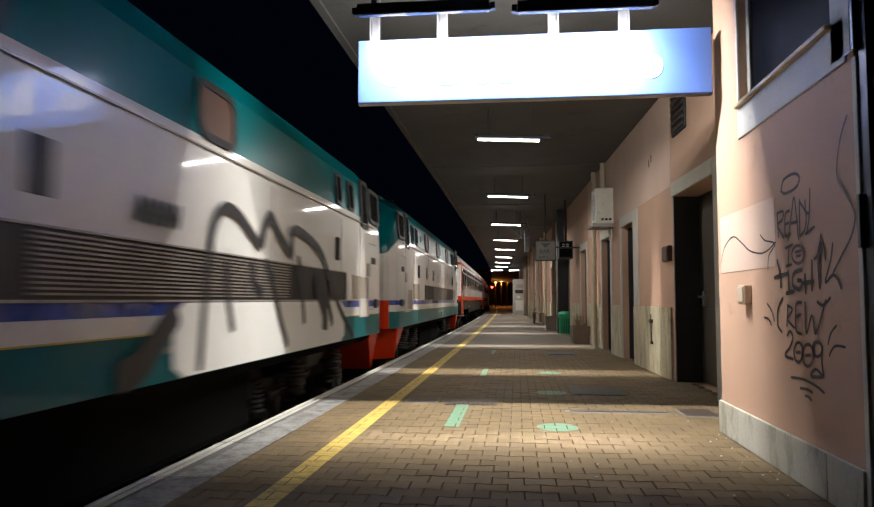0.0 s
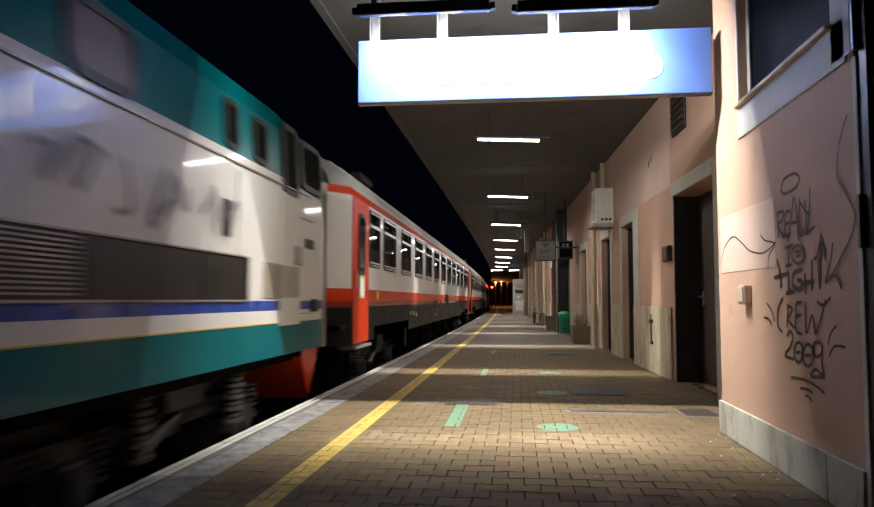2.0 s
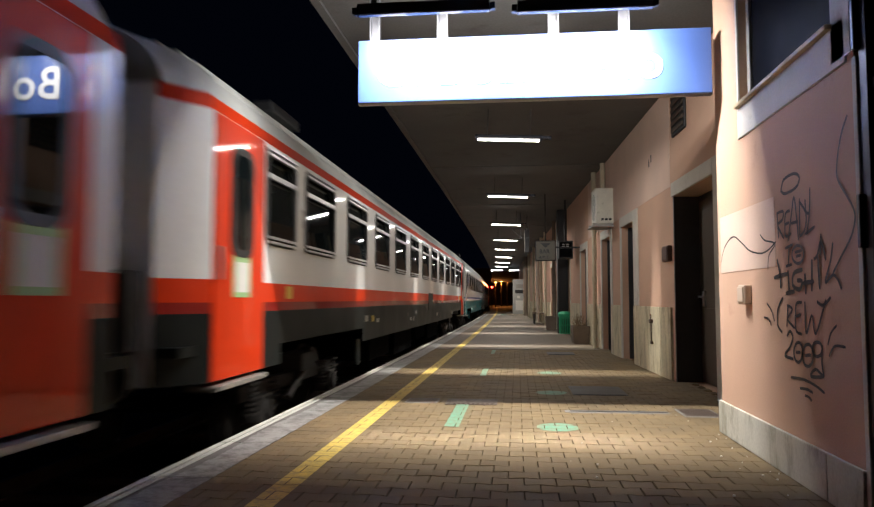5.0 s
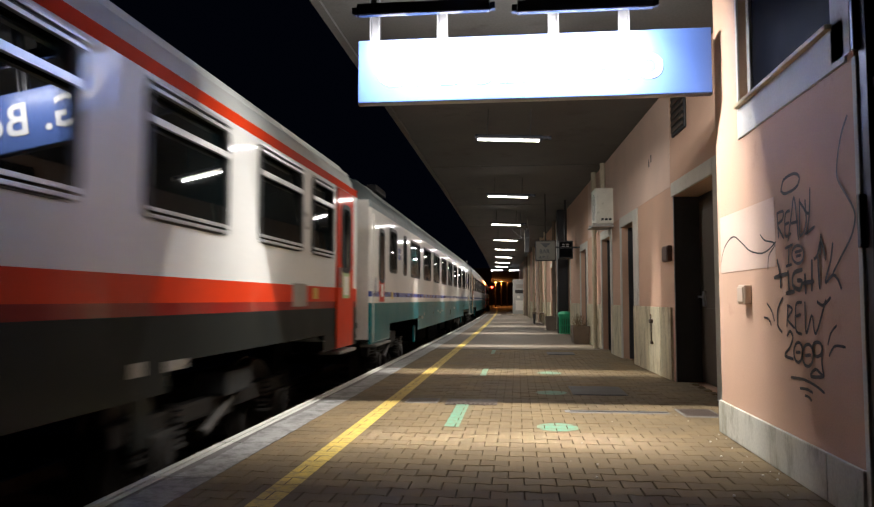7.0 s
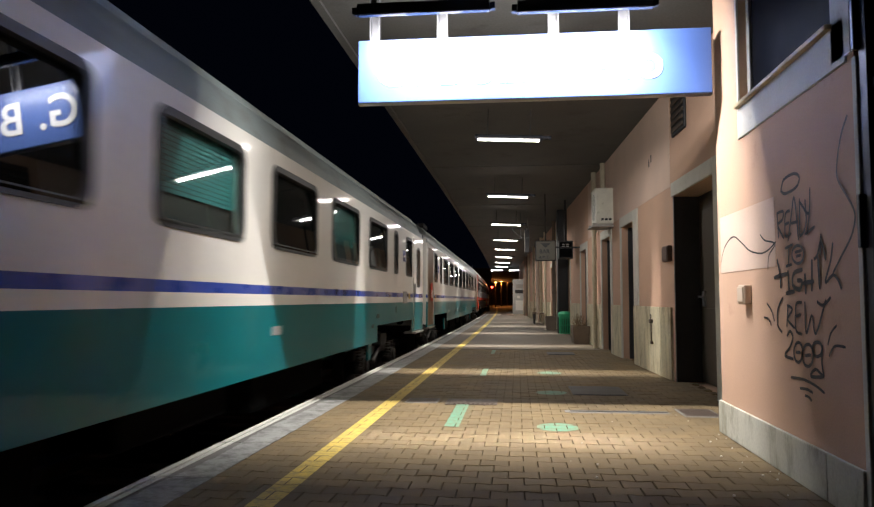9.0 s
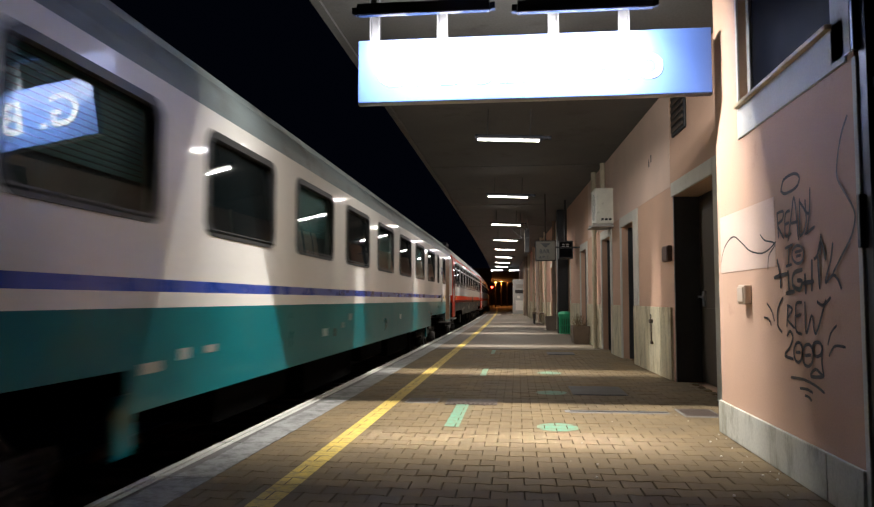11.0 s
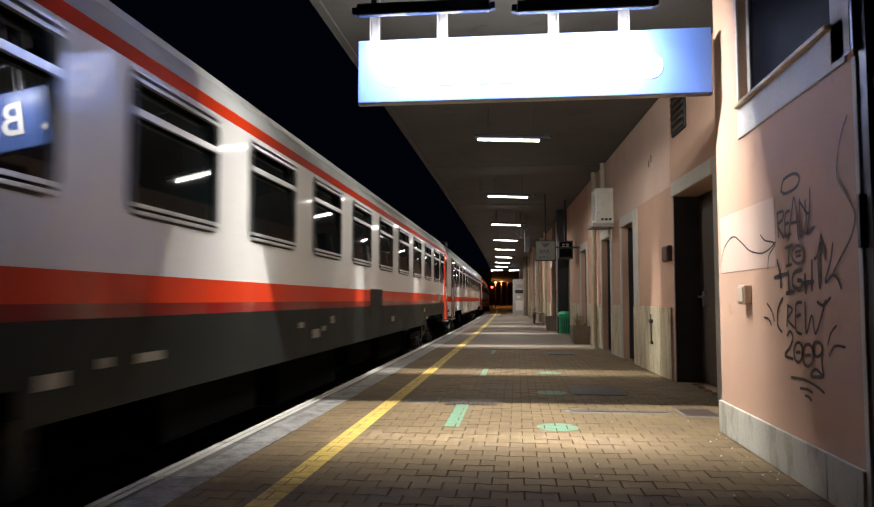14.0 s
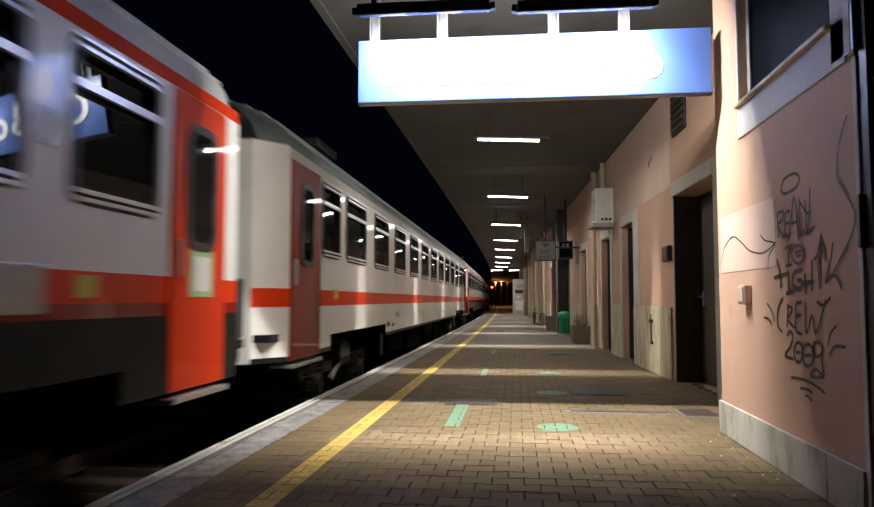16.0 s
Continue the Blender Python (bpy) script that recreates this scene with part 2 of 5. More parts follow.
CBLUE = material("coach_blue_paint", (0.015, 0.055, 0.34), 0.28, vary=0.06, bump=0.0, coat=0.4)
CROOF = material("coach_roof_teal_grey", (0.2, 0.235, 0.235), 0.5, vary=0.15, scale=1.2, bump=0.05, dirt=(0.1, 0.09, 0.08), dirt_at=0.6)
CGLASS = material("coach_window_glass", (0.004, 0.007, 0.008), 0.03, vary=0.05, bump=0.0, spec=0.4)
RUBBER = material("black_rubber", (0.02, 0.02, 0.02), 0.6, vary=0.1, bump=0.0)
CALU = material("window_bar_aluminium", (0.55, 0.55, 0.55), 0.35, 0.6, vary=0.08, bump=0.0)
BOGIE = material("greasy_bogie_steel", (0.028, 0.024, 0.02), 0.65, 0.2, vary=0.4, scale=6, bump=0.2)
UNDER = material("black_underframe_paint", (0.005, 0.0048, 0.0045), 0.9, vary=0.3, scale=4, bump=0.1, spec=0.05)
DAMPER = material("dusty_suspension_steel", (0.07, 0.062, 0.054), 0.6, 0.3, vary=0.3, scale=8, bump=0.1)
LROOF = material("coach_roof_light_grey", (0.55, 0.56, 0.54), 0.5, vary=0.15, scale=1.2, bump=0.05, dirt=(0.3, 0.28, 0.25), dirt_at=0.64)
STEP = material("worn_step_metal", (0.35, 0.33, 0.3), 0.5, 0.5, vary=0.2, bump=0.05)
BROWNPANEL = material("brown_laminate_door", (0.17, 0.076, 0.019), 0.5, vary=0.1, scale=3, bump=0.02, streak=0.8)
LOUVRE = material("worn_louvre_metal", (0.3, 0.27, 0.24), 0.5, 0.4, vary=0.25, scale=4, bump=0.0)
HATCH = material("dull_brown_hatch", (0.3, 0.25, 0.19), 0.55, vary=0.25, scale=3, bump=0.0, dirt=(0.15, 0.12, 0.09), dirt_at=0.58, streak=0.6)
GRILLE = material("brown_grille_metal", (0.022, 0.017, 0.014), 0.5, 0.3, vary=0.3, scale=4, bump=0.05)
CYELLOW = material("yellow_marking", (0.6, 0.42, 0.05), 0.4, vary=0.1, bump=0.0)


def clear_glass(name):
    m = bpy.data.materials.new(name)
    m.use_nodes = True
    b = m.node_tree.nodes["Principled BSDF"]
    b.inputs["Base Color"].default_value = (0.5, 0.62, 0.6, 1)
    b.inputs["Transmission Weight"].default_value = 1.0
    b.inputs["Roughness"].default_value = 0.02
    b.inputs["IOR"].default_value = 1.5
    return m


CLEAR = clear_glass("clear_coach_glass")
SLATS = material("drawn_blind_slats", (0.05, 0.2, 0.19), 0.5, vary=0.1, bump=0.0)
RAIL_Z = -0.55
TRACK_X = -3.69


def ribbon(bm, pts, width, place, mi=0):
    """A flat stroke of paint through pts, with pen-like ends; place maps (a, b) to 3D."""
    n = len(pts)
    prev = None
    for i, p in enumerate(pts):
        a, b = Vector(pts[max(0, i - 1)]), Vector(pts[min(n - 1, i + 1)])
        d = (b - a).normalized() if (b - a).length else Vector((1, 0))
        nrm = Vector((-d.y, d.x)) * width * (0.5 if 0 < i < n - 1 else 0.36)
        q = Vector(p)
        pair = (bm.verts.new(place(*(q + nrm))), bm.verts.new(place(*(q - nrm))))
        if prev:
            bm.faces.new((prev[0], prev[1], pair[1], pair[0])).material_index = mi
        prev = pair
    return bm


def smooth_line(pts, k=6):
    out = []
    n = len(pts)
    for i in range(n - 1):
        p0, p1, p2, p3 = (Vector(pts[max(0, i - 1)]), Vector(pts[i]), Vector(pts[i + 1]), Vector(pts[min(n - 1, i + 2)]))
        for j in range(k):
            t = j / k
            out.append(0.5 * ((2 * p1) + (p2 - p0) * t + (2 * p0 - 5 * p1 + 4 * p2 - p3) * t * t + (3 * p1 - p0 - 3 * p2 + p3) * t ** 3))
    out.append(Vector(pts[-1]))
    return [tuple(p) for p in out]



# ---- ground, track and platform ----
gb = bmesh.new()
q = [gb.verts.new(p) for p in ((-400, -300, -1.25), (400, -300, -1.25), (400, 900, -1.25), (-400, 900, -1.25))]
gb.faces.new(q)
tagged(part("ground", gb, GROUND), "dark bare ground around the railway", "ground", kind="structure")

bb = bmesh.new()
strip(bb, TRACK_X - 6.0, TRACK_X + 1.5, spans(-30, 260, 2.0), -1.2, -0.78)
tagged(part("ballast_bed", bb, BALLAST), "dark stone ballast under the tracks", "ballast", kind="stuff")
for off in (0.0, -4.2):
    for s in (-0.7525, 0.7525):
        rb = bmesh.new()
        strip(rb, TRACK_X + off + s - 0.035, TRACK_X + off + s + 0.035, spans(-30, 260, 4.0), RAIL_Z - 0.045, RAIL_Z)
        strip(rb, TRACK_X + off + s - 0.01, TRACK_X + off + s + 0.01, spans(-30, 260, 4.0), RAIL_Z - 0.13, RAIL_Z - 0.045)
        strip(rb, TRACK_X + off + s - 0.07, TRACK_X + off + s + 0.07, spans(-30, 260, 4.0), RAIL_Z - 0.15, RAIL_Z - 0.13)
        tagged(part("rail", rb, RAIL), "rusty steel rail with polished head", "rail", group="rails", kind="structure")
sleeper_me = mesh_of("sleeper", boxed(-1.25, 1.25, -0.12, 0.12, RAIL_Z - 0.28, RAIL_Z - 0.15, 0.02))
sleeper_me.materials.append(WOODPOST)
for k in range(60):
    y = 1.0 + 0.62 * k
    so = new("sleeper", sleeper_me)
    so.matrix_basis = pose(TRACK_X + path_x(y), y, 0)
    tagged(so, "dark tarred wooden sleeper under the rails", "sleeper", group="sleepers", kind="structure")

EDGE_X, PAVE_X0 = -2.1, -1.73
pb = bmesh.new()
ys = spans(-12, 140, 2.0)
rows = []
for y in ys:
    o = path_x(y)
    rows.append([pb.verts.new(p) for p in ((EDGE_X + 0.04 + o, y, -1.24), (EDGE_X + 0.04 + o, y, -0.055), (3.6, y, -0.055), (3.6, y, -1.24))])
for a, b in zip(rows, rows[1:]):
    for i in range(3):
        pb.faces.new((a[i], a[i + 1], b[i + 1], b[i]))
platform = tagged(part("platform", pb, JOINT), "station platform paved with brown interlocking pavers", "platform", kind="structure")
fb = bmesh.new()
strip(fb, PAVE_X0 - 0.01, 3.4, spans(14.9, 140, 2.0), -0.054, -0.001)
part("worn_paving", fb, FARFLOOR, platform)
strip_near = boxed(PAVE_X0, 3.4, -12, 2.9, -0.054, -0.001)
part("worn_paving", strip_near, FARFLOOR, platform)

# coping stones along the edge, with a grooved nosing and a worn painted strip
for k in range(150):
    y0, y1 = -10 + k * 1.0, -9.012 + k * 1.0
    cb = bmesh.new()
    strip(cb, EDGE_X + 0.085, PAVE_X0 - 0.012, (y0, y1), -0.2, 0.0)
    strip(cb, EDGE_X + 0.022, EDGE_X + 0.05, (y0, y1), -0.2, -0.14)
    stone = part("coping_stone", cb, COPING, platform)
    if k < 70:
        nb = bmesh.new()
        strip(nb, EDGE_X - 0.02, EDGE_X + 0.022, (y0, y1), -0.2, 0.0)
        part("nosing", nb, TRIM, stone)
        nb = bmesh.new()
        strip(nb, EDGE_X + 0.05, EDGE_X + 0.085, (y0, y1), -0.2, 0.004)
        part("nosing", nb, TRIM, stone)
    if 2 < y0 < 60:
        g = random.Random(k)
        wb = bmesh.new()
        rows_ = []
        for i in range(31):
            y = y0 + (y1 - y0) * i / 30
            o = path_x(y)
            rows_.append([wb.verts.new((x, y, 0.003)) for x in (-1.965 + o + 0.02 * math.sin(y * 3.1) + g.uniform(-0.008, 0.01), PAVE_X0 - 0.012 + o + g.uniform(-0.004, 0.012))])
        for p_, q_ in zip(rows_, rows_[1:]):
            wb.faces.new((p_[0], p_[1], q_[1], q_[0]))
        part("edge_paint", wb, WHITEPAINT, stone, "worn white edge paint")

yb = bmesh.new()
strip(yb, -1.345, -1.205, spans(14.9, 130, 1.0), -0.004, 0.0045)
part("yellow_line", yb, YELLOW, platform, "worn yellow safety line")

# ---- building: main wall, set at a slight angle to the line ----
WALL = pose(1.985, 7.6, 0, 0, 0, 2.0)
OPENINGS = [(-0.05, 1.64, -0.02, 2.27, "door_1"), (4.13, 5.2, -0.02, 2.24, "door_2"), (6.37, 7.45, -0.02, 2.2, "door_3"), (9.85, 10.97, -0.02, 2.2, "door_4")]


def pierced(s0, s1, z0, z1, holes, x0, x1):
    """A wall slab with real openings; s runs along the wall."""
    bm = bmesh.new()
    ss = sorted({s0, s1, *[h[0] for h in holes], *[h[1] for h in holes]})
    zz = sorted({z0, z1, *[min(max(h[2], z0), z1) for h in holes], *[min(max(h[3], z0), z1) for h in holes]})
    for a, b in zip(ss, ss[1:]):
        for c, d in zip(zz, zz[1:]):
            if d - c < 1e-5 or any(h[0] < (a + b) / 2 < h[1] and h[2] < (c + d) / 2 < h[3] for h in holes):
                continue
            box(bm, x0, x1, a, b, c, d)
    bmesh.ops.remove_doubles(bm, verts=bm.verts[:], dist=1e-4)
    return bm


HOLES = [(a, b, c, d) for a, b, c, d, _ in OPENINGS] + [(13.5, 14.6, -0.02, 2.2), (19.0, 20.2, -0.02, 2.2), (27.0, 28.2, -0.02, 2.2)]
wall_main = tagged(part("wall_main", pierced(-0.5, 52.0, -0.1, 5.2, HOLES, 0.0, 0.42), PLASTER), "pink plastered station wall with stone dado", "wall", kind="structure")
wall_main.matrix_basis = WALL
back = tagged(part("wall_back", boxed(1.6, 1.8, -7, 52, -0.1, 5.2), PLASTER), "inner station wall behind the doors", "wall", kind="structure")
back.matrix_basis = WALL
# pale repainted field above the doors
rp = part("repainted_field", pierced(1.75, 9.5, 2.42, 3.69, [], -0.004, 0.0), REPAINT, wall_main)

# stone dado slabs with stained faces
dado_holes = sorted((a, b) for a, b, _, _, *_ in HOLES)
edge = -0.3
slab_spans = []
for a, b in dado_holes + [(52.0, 52.0)]:
    lo, hi = edge, a - (0.1 if a < 50 and abs(a - 4.13) > 0.01 else 0)
    if hi - lo > 0.25:
        n = max(1, round((hi - lo) / 0.62))
        slab_spans += [(lo + (hi - lo) * i / n, lo + (hi - lo) * (i + 1) / n) for i in range(n)]
    edge = b + 0.1
for lo, hi in slab_spans:
    part("dado_slab", boxed(-0.03, -0.001, lo + 0.002, hi - 0.002, 0.0, 0.905, 0.004), DADO, wall_main)

for a, b, c, d, nm in OPENINGS:
    fr = tagged(thing(nm, "dark recessed station door with pale stone surround", "door", WALL, group="station doors", kind="structure"))
    near = 0.34 if nm == "door_2" else 0.16
    part("door_jamb", boxed(-0.022, 0.1, a - near, a - 0.002, 0.0 if nm != "door_2" else 0.91, d + 0.17, 0.006), TRIM, fr)
    if nm != "door_1":
        part("door_jamb", boxed(-0.022, 0.1, b + 0.002, b + 0.1, 0.0, d + 0.17, 0.006), TRIM, fr)
    part("lintel", boxed(-0.024, 0.1, a - 0.002, b + 0.002, d + 0.002, d + 0.17, 0.006), TRIM, fr)
    part("lining", boxed(0.1 if nm != "door_1" else -0.002, 0.4, b - 0.05, b - 0.002, 0, d), DOOR, fr)
    part("lining", boxed(0.1, 0.4, a + 0.002, a + 0.05, 0, d), DOOR, fr)
    leaf = part("door_leaf", boxed(0.3, 0.345, a + 0.05, b - 0.05, 0.01, d - 0.06, 0.004), LEAF if nm == "door_1" else DOOR, fr)
    for z0, z1 in ((0.2, 0.9), (1.1, d - 0.2)):
        part("door_panel", boxed(0.288, 0.3, a + 0.2, b - 0.2, z0, z1, 0.005), LEAF if nm == "door_1" else DOOR, leaf)
    hd = boxed(0.27, 0.3, b - 0.28, b - 0.2, 0.92, 1.1, 0.005)
    box(hd, 0.22, 0.25, b - 0.4, b - 0.2, 1.02, 1.05, 0, 0.006)
    box(hd, 0.24, 0.275, b - 0.24, b - 0.21, 1.02, 1.05)
    part("door_handle", hd, ALU, leaf, "brushed metal lever handle")
    part("header_panel", boxed(0.3, 0.34, a + 0.05, b - 0.05, d - 0.06, d, 0.003), DOOR, fr)
for a, b, c, d in HOLES[4:]:
    fr = thing("door_5", "dark far station door with pale surround", "door", WALL, group="station doors", kind="structure")
    part("door_jamb", boxed(-0.022, 0.1, a - 0.14, a - 0.002, 0.0, d + 0.15, 0.006), TRIM, fr)
    part("lintel", boxed(-0.024, 0.1, a - 0.002, b + 0.1, d + 0.002, d + 0.15, 0.006), TRIM, fr)
    part("door_leaf", boxed(0.3, 0.345, a, b, 0.01, d), DOOR, fr)

# ---- projecting block with the scrawled wall ----
BX, BY1 = 1.544, 5.795
block_holes = [(3.68, 5.16, 2.34, 3.55), (1.2, 3.47, -0.02, 3.4)]
block = tagged(part("wall_block", pierced(-3.0, BY1, -0.1, 5.2, block_holes, BX, BX + 0.4), PLASTER), "pink plastered wall of the projecting block with spray lettering", "wall", kind="structure")
side = tagged(part("wall_return", boxed(BX + 0.4, 3.2, BY1 - 0.4, BY1, -0.1, 5.2), PLASTER), "pink plastered return of the projecting block", "wall", kind="structure")
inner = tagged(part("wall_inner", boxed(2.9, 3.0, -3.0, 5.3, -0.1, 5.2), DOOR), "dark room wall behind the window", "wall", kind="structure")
part("repainted_patch", boxed(BX - 0.003, BX, 4.55, 5.72, 1.2, 1.62), REPAINT, block, "pale repainted patch")
for y0, y1 in ((3.87, BY1 + 0.02), (3.475, 3.862)):
    part("plinth_stone", boxed(BX - 0.022, BX - 0.001, y0, y1, 0.0, 0.24, 0.006), PLINTH, block)
part("plinth_return", boxed(BX - 0.022, 2.0, BY1 + 0.001, BY1 + 0.022, 0.0, 0.235, 0.006), PLINTH, block)

win = thing("window_1", "dark barred window in a pale stone surround", "window", kind="structure")
part("stone_surround", boxed(BX - 0.012, BX + 0.1, 3.535, 5.2, 2.112, 2.335, 0.004), TRIM, win)
part("stone_surround", boxed(BX - 0.012, BX + 0.1, 5.162, 5.2, 2.34, 3.7, 0.004), TRIM, win)
part("stone_surround", boxed(BX - 0.012, BX + 0.1, 3.475, 3.678, 2.14, 3.7, 0.004), TRIM, win)
part("window_sill", boxed(BX - 0.045, BX + 0.12, 3.66, 5.17, 2.318, 2.345, 0.008), SILL, win, "ochre painted sill")
part("window_frame", boxed(BX + 0.05, BX + 0.1, 5.1, 5.16, 2.345, 3.55, 0.005), GREYCAB, win)
part("window_frame", boxed(BX + 0.05, BX + 0.1, 3.68, 3.74, 2.345, 3.55, 0.005), GREYCAB, win)
part("window_frame", boxed(BX + 0.05, BX + 0.1, 3.74, 5.1, 2.345, 2.39, 0.005), ALU, win)
part("pane", boxed(BX + 0.07, BX + 0.078, 3.74, 5.1, 2.39, 3.55), BLACKGLASS, win)

door6 = thing("door_6", "dark glazed metal door of the projecting block", "door", kind="structure")
part("stone_surround", boxed(BX - 0.01, BX + 0.1, 3.43, 3.472, 0.0, 2.11, 0.004), TRIM, door6)
for z0, z1 in ((0.0, 0.95), (0.99, 1.93), (1.97, 3.4)):
    part("pane", boxed(BX + 0.05, BX + 0.06, 1.25, 3.33, z0 + 0.02, z1), BLACKGLASS, door6)
    part("crossbar", boxed(BX + 0.02, BX + 0.07, 1.25, 3.35, z1, z1 + 0.05, 0.004), DARKMETAL, door6)
part("door_stile", boxed(BX + 0.0, BX + 0.08, 3.35, 3.425, 0.0, 3.4, 0.005), DARKMETAL, door6)
for z in (1.35, 2.25):
    part("hinge", boxed(BX - 0.03, BX + 0.01, 3.4, 3.43, z - 0.12, z + 0.12, 0.006), BLACKPLASTIC, door6)

cbx = thing("switch_box", "small cream plastic box screwed to the pink wall", "switch box")
part("casing", boxed(BX - 0.05, BX, 5.02, 5.16, 0.97, 1.1, 0.01), CREAMBOX, cbx)
part("cover", boxed(BX - 0.058, BX - 0.048, 5.03, 5.15, 0.985, 1.085, 0.004), CREAMBOX, cbx)

# ---- canopy ----
cn = bmesh.new()
strip(cn, -1.785, 3.9, spans(-12, 110, 2.0), CANOPY_Z, CANOPY_Z + 0.28)
tagged(part("canopy_ceiling", cn, CONCRETE), "flat grey concrete platform canopy", "canopy", kind="structure")
cn = bmesh.new()
strip(cn, -1.865, -1.785, spans(-12, 110, 2.0), CANOPY_Z - 0.03, CANOPY_Z + 0.3)
tagged(part("canopy_fascia", cn, CONCRETE), "concrete edge of the platform canopy", "canopy edge", kind="structure")
for y in (3.0, 8.6, 14.6, 20.6, 26.6, 32.6):
    tagged(part("canopy_seam", boxed(-1.75, 2.2, y, y + 0.05, CANOPY_Z - 0.012, CANOPY_Z - 0.001), CONCRETE), "shallow cross seam in the canopy", "canopy seam", group="canopy seams", kind="structure")

# ---- station sign and its floodlights ----
sign = thing("station_sign", "blue enamelled hanging station sign with white letters", "sign", pose(0, SIGN_Y, 0))
part("panel", boxed(SIGN_X0, SIGN_X1, 0.0, 0.09, SIGN_Z0, SIGN_Z1, 0.008), SIGNBLUE, sign)
part("panel_edge", boxed(SIGN_X0 - 0.006, SIGN_X1 + 0.006, 0.01, 0.095, SIGN_Z0 - 0.004, SIGN_Z0 - 0.001, 0.001), ALU, sign)
for x in (-1.109, -0.571, 0.292, 0.826):
    hg = boxed(x - 0.042, x - 0.03, 0.01, 0.06, SIGN_Z1, CANOPY_Z, 0)
    box(hg, x + 0.03, x + 0.042, 0.01, 0.06, SIGN_Z1, CANOPY_Z)
    box(hg, x - 0.03, x + 0.03, 0.045, 0.055, SIGN_Z1, CANOPY_Z)
    part("hanger", hg, GALV, sign)


def lettering(text, size, m, material_, name, parent, bold=0.0):
    cu = bpy.data.curves.new(name, "FONT")
    cu.body, cu.size, cu.extrude, cu.offset = text, size, 0.002, bold
    tmp = bpy.data.objects.new("tmp", cu)
    scene.collection.objects.link(tmp)
    me = bpy.data.meshes.new_from_object(tmp.evaluated_get(bpy.context.evaluated_depsgraph_get()))
    bpy.data.objects.remove(tmp)
    me.name = name
    me.materials.clear()
    me.materials.append(material_)
    ob = part(name, me, material_, parent)
    ob.matrix_basis = m
    return ob


x = SIGN_X0 + 0.13
for glyph in "G. Bolzaneto":
    if glyph == " ":
        x += 0.11
        continue
    letter = lettering(glyph, 0.385, pose(x, -0.004, SIGN_Z0 + 0.13, 90), SIGNWHITE, "letter", sign, 0.006)
    x += max(v.co.x for v in letter.data.vertices) + 0.026
for x0, x1, z in FLOODS:
    fl = thing("sign_floodlight", "slim black linear floodlight bar above the sign", "floodlight", pose(0, FLOOD_Y, z), group="sign floodlights")
    part("housing", boxed(x0, x1, -0.05, 0.0, -0.04, 0.05, 0.006), HOUSING, fl)
    part("top_plate", boxed(x0, x1, -0.001, 0.05, 0.04, 0.05, 0.003), HOUSING, fl)
    part("trim_rail", boxed(x0 - 0.015, x1 + 0.015, -0.054, -0.05, -0.04, -0.03), GALV, fl)
    part("end_cap", boxed(x0 - 0.04, x0 - 0.001, -0.03, 0.03, -0.02, 0.03, 0.006), BLACKPLASTIC, fl)
    part("end_cap", boxed(x1 + 0.001, x1 + 0.04, -0.03, 0.03, -0.02, 0.03, 0.006), BLACKPLASTIC, fl)
    for x in (x0 + 0.12, x1 - 0.12):
        part("bracket", boxed(x - 0.02, x + 0.02, -0.02, 0.02, 0.05, CANOPY_Z - z, 0.004), DARKMETAL, fl)

# ---- canopy tube lamps ----
for k, (x, y) in enumerate(TUBES):
    tl = thing("tube_lamp", "lit fluorescent tube lamp under the canopy", "tube lamp", pose(x, y, TUBE_Z, 0, 2.6), group="canopy tube lamps")
    part("tube", rod(bmesh.new(), (-0.43, 0, 0), (0.43, 0, 0), 0.016, None, 10), TUBEGLOW, tl, "glowing white tube")
    part("housing", boxed(-0.47, 0.6, -0.03, 0.03, 0.024, 0.07, 0.008), HOUSING, tl)
    # unseen baffles and cap, added to squeeze the second lamp into its band
    part("band_baffle", boxed(-0.47, 0.47, 0.041, 0.044, 0.02, 0.072), HOUSING, tl)
    part("band_baffle", boxed(-0.47, 0.47, 0.056, 0.059, 0.02, 0.072), HOUSING, tl)
    part("baffle_cap", boxed(-0.47, 0.47, 0.03, 0.06, 0.0725, 0.078), HOUSING, tl)
    for xs in (-0.3, 0.3):
        part("rod", rod(bmesh.new(), (xs, 0, 0.07), (xs, 0, CANOPY_Z - TUBE_Z - 0.01), 0.006, None, 6), DARKMETAL, tl)

# ---- wall fittings ----
pipe = thing("drainpipe", "cream painted drainpipe with collars on the wall", "drainpipe", WALL)
pp = rod(bmesh.new(), (-0.09, 7.95, 0.0), (-0.09, 7.95, 2.9), 0.046, None, 14)
part("pipe", pp, CREAMPIPE, pipe)
part("pipe", rod(bmesh.new(), (-0.09, 7.95, 2.9), (-0.09, 7.95, 3.69), 0.05, None, 14), CREAMPIPE, pipe)
for z in (0.5, 1.4, 2.4):
    part("collar", rod(bmesh.new(), (-0.09, 7.95, z), (-0.09, 7.95, z + 0.09), 0.06, 0.058, 14), CREAMPIPE, pipe)
pipe2 = thing("drainpipe", "dark drainpipe beside the bar sign", "drainpipe", WALL)
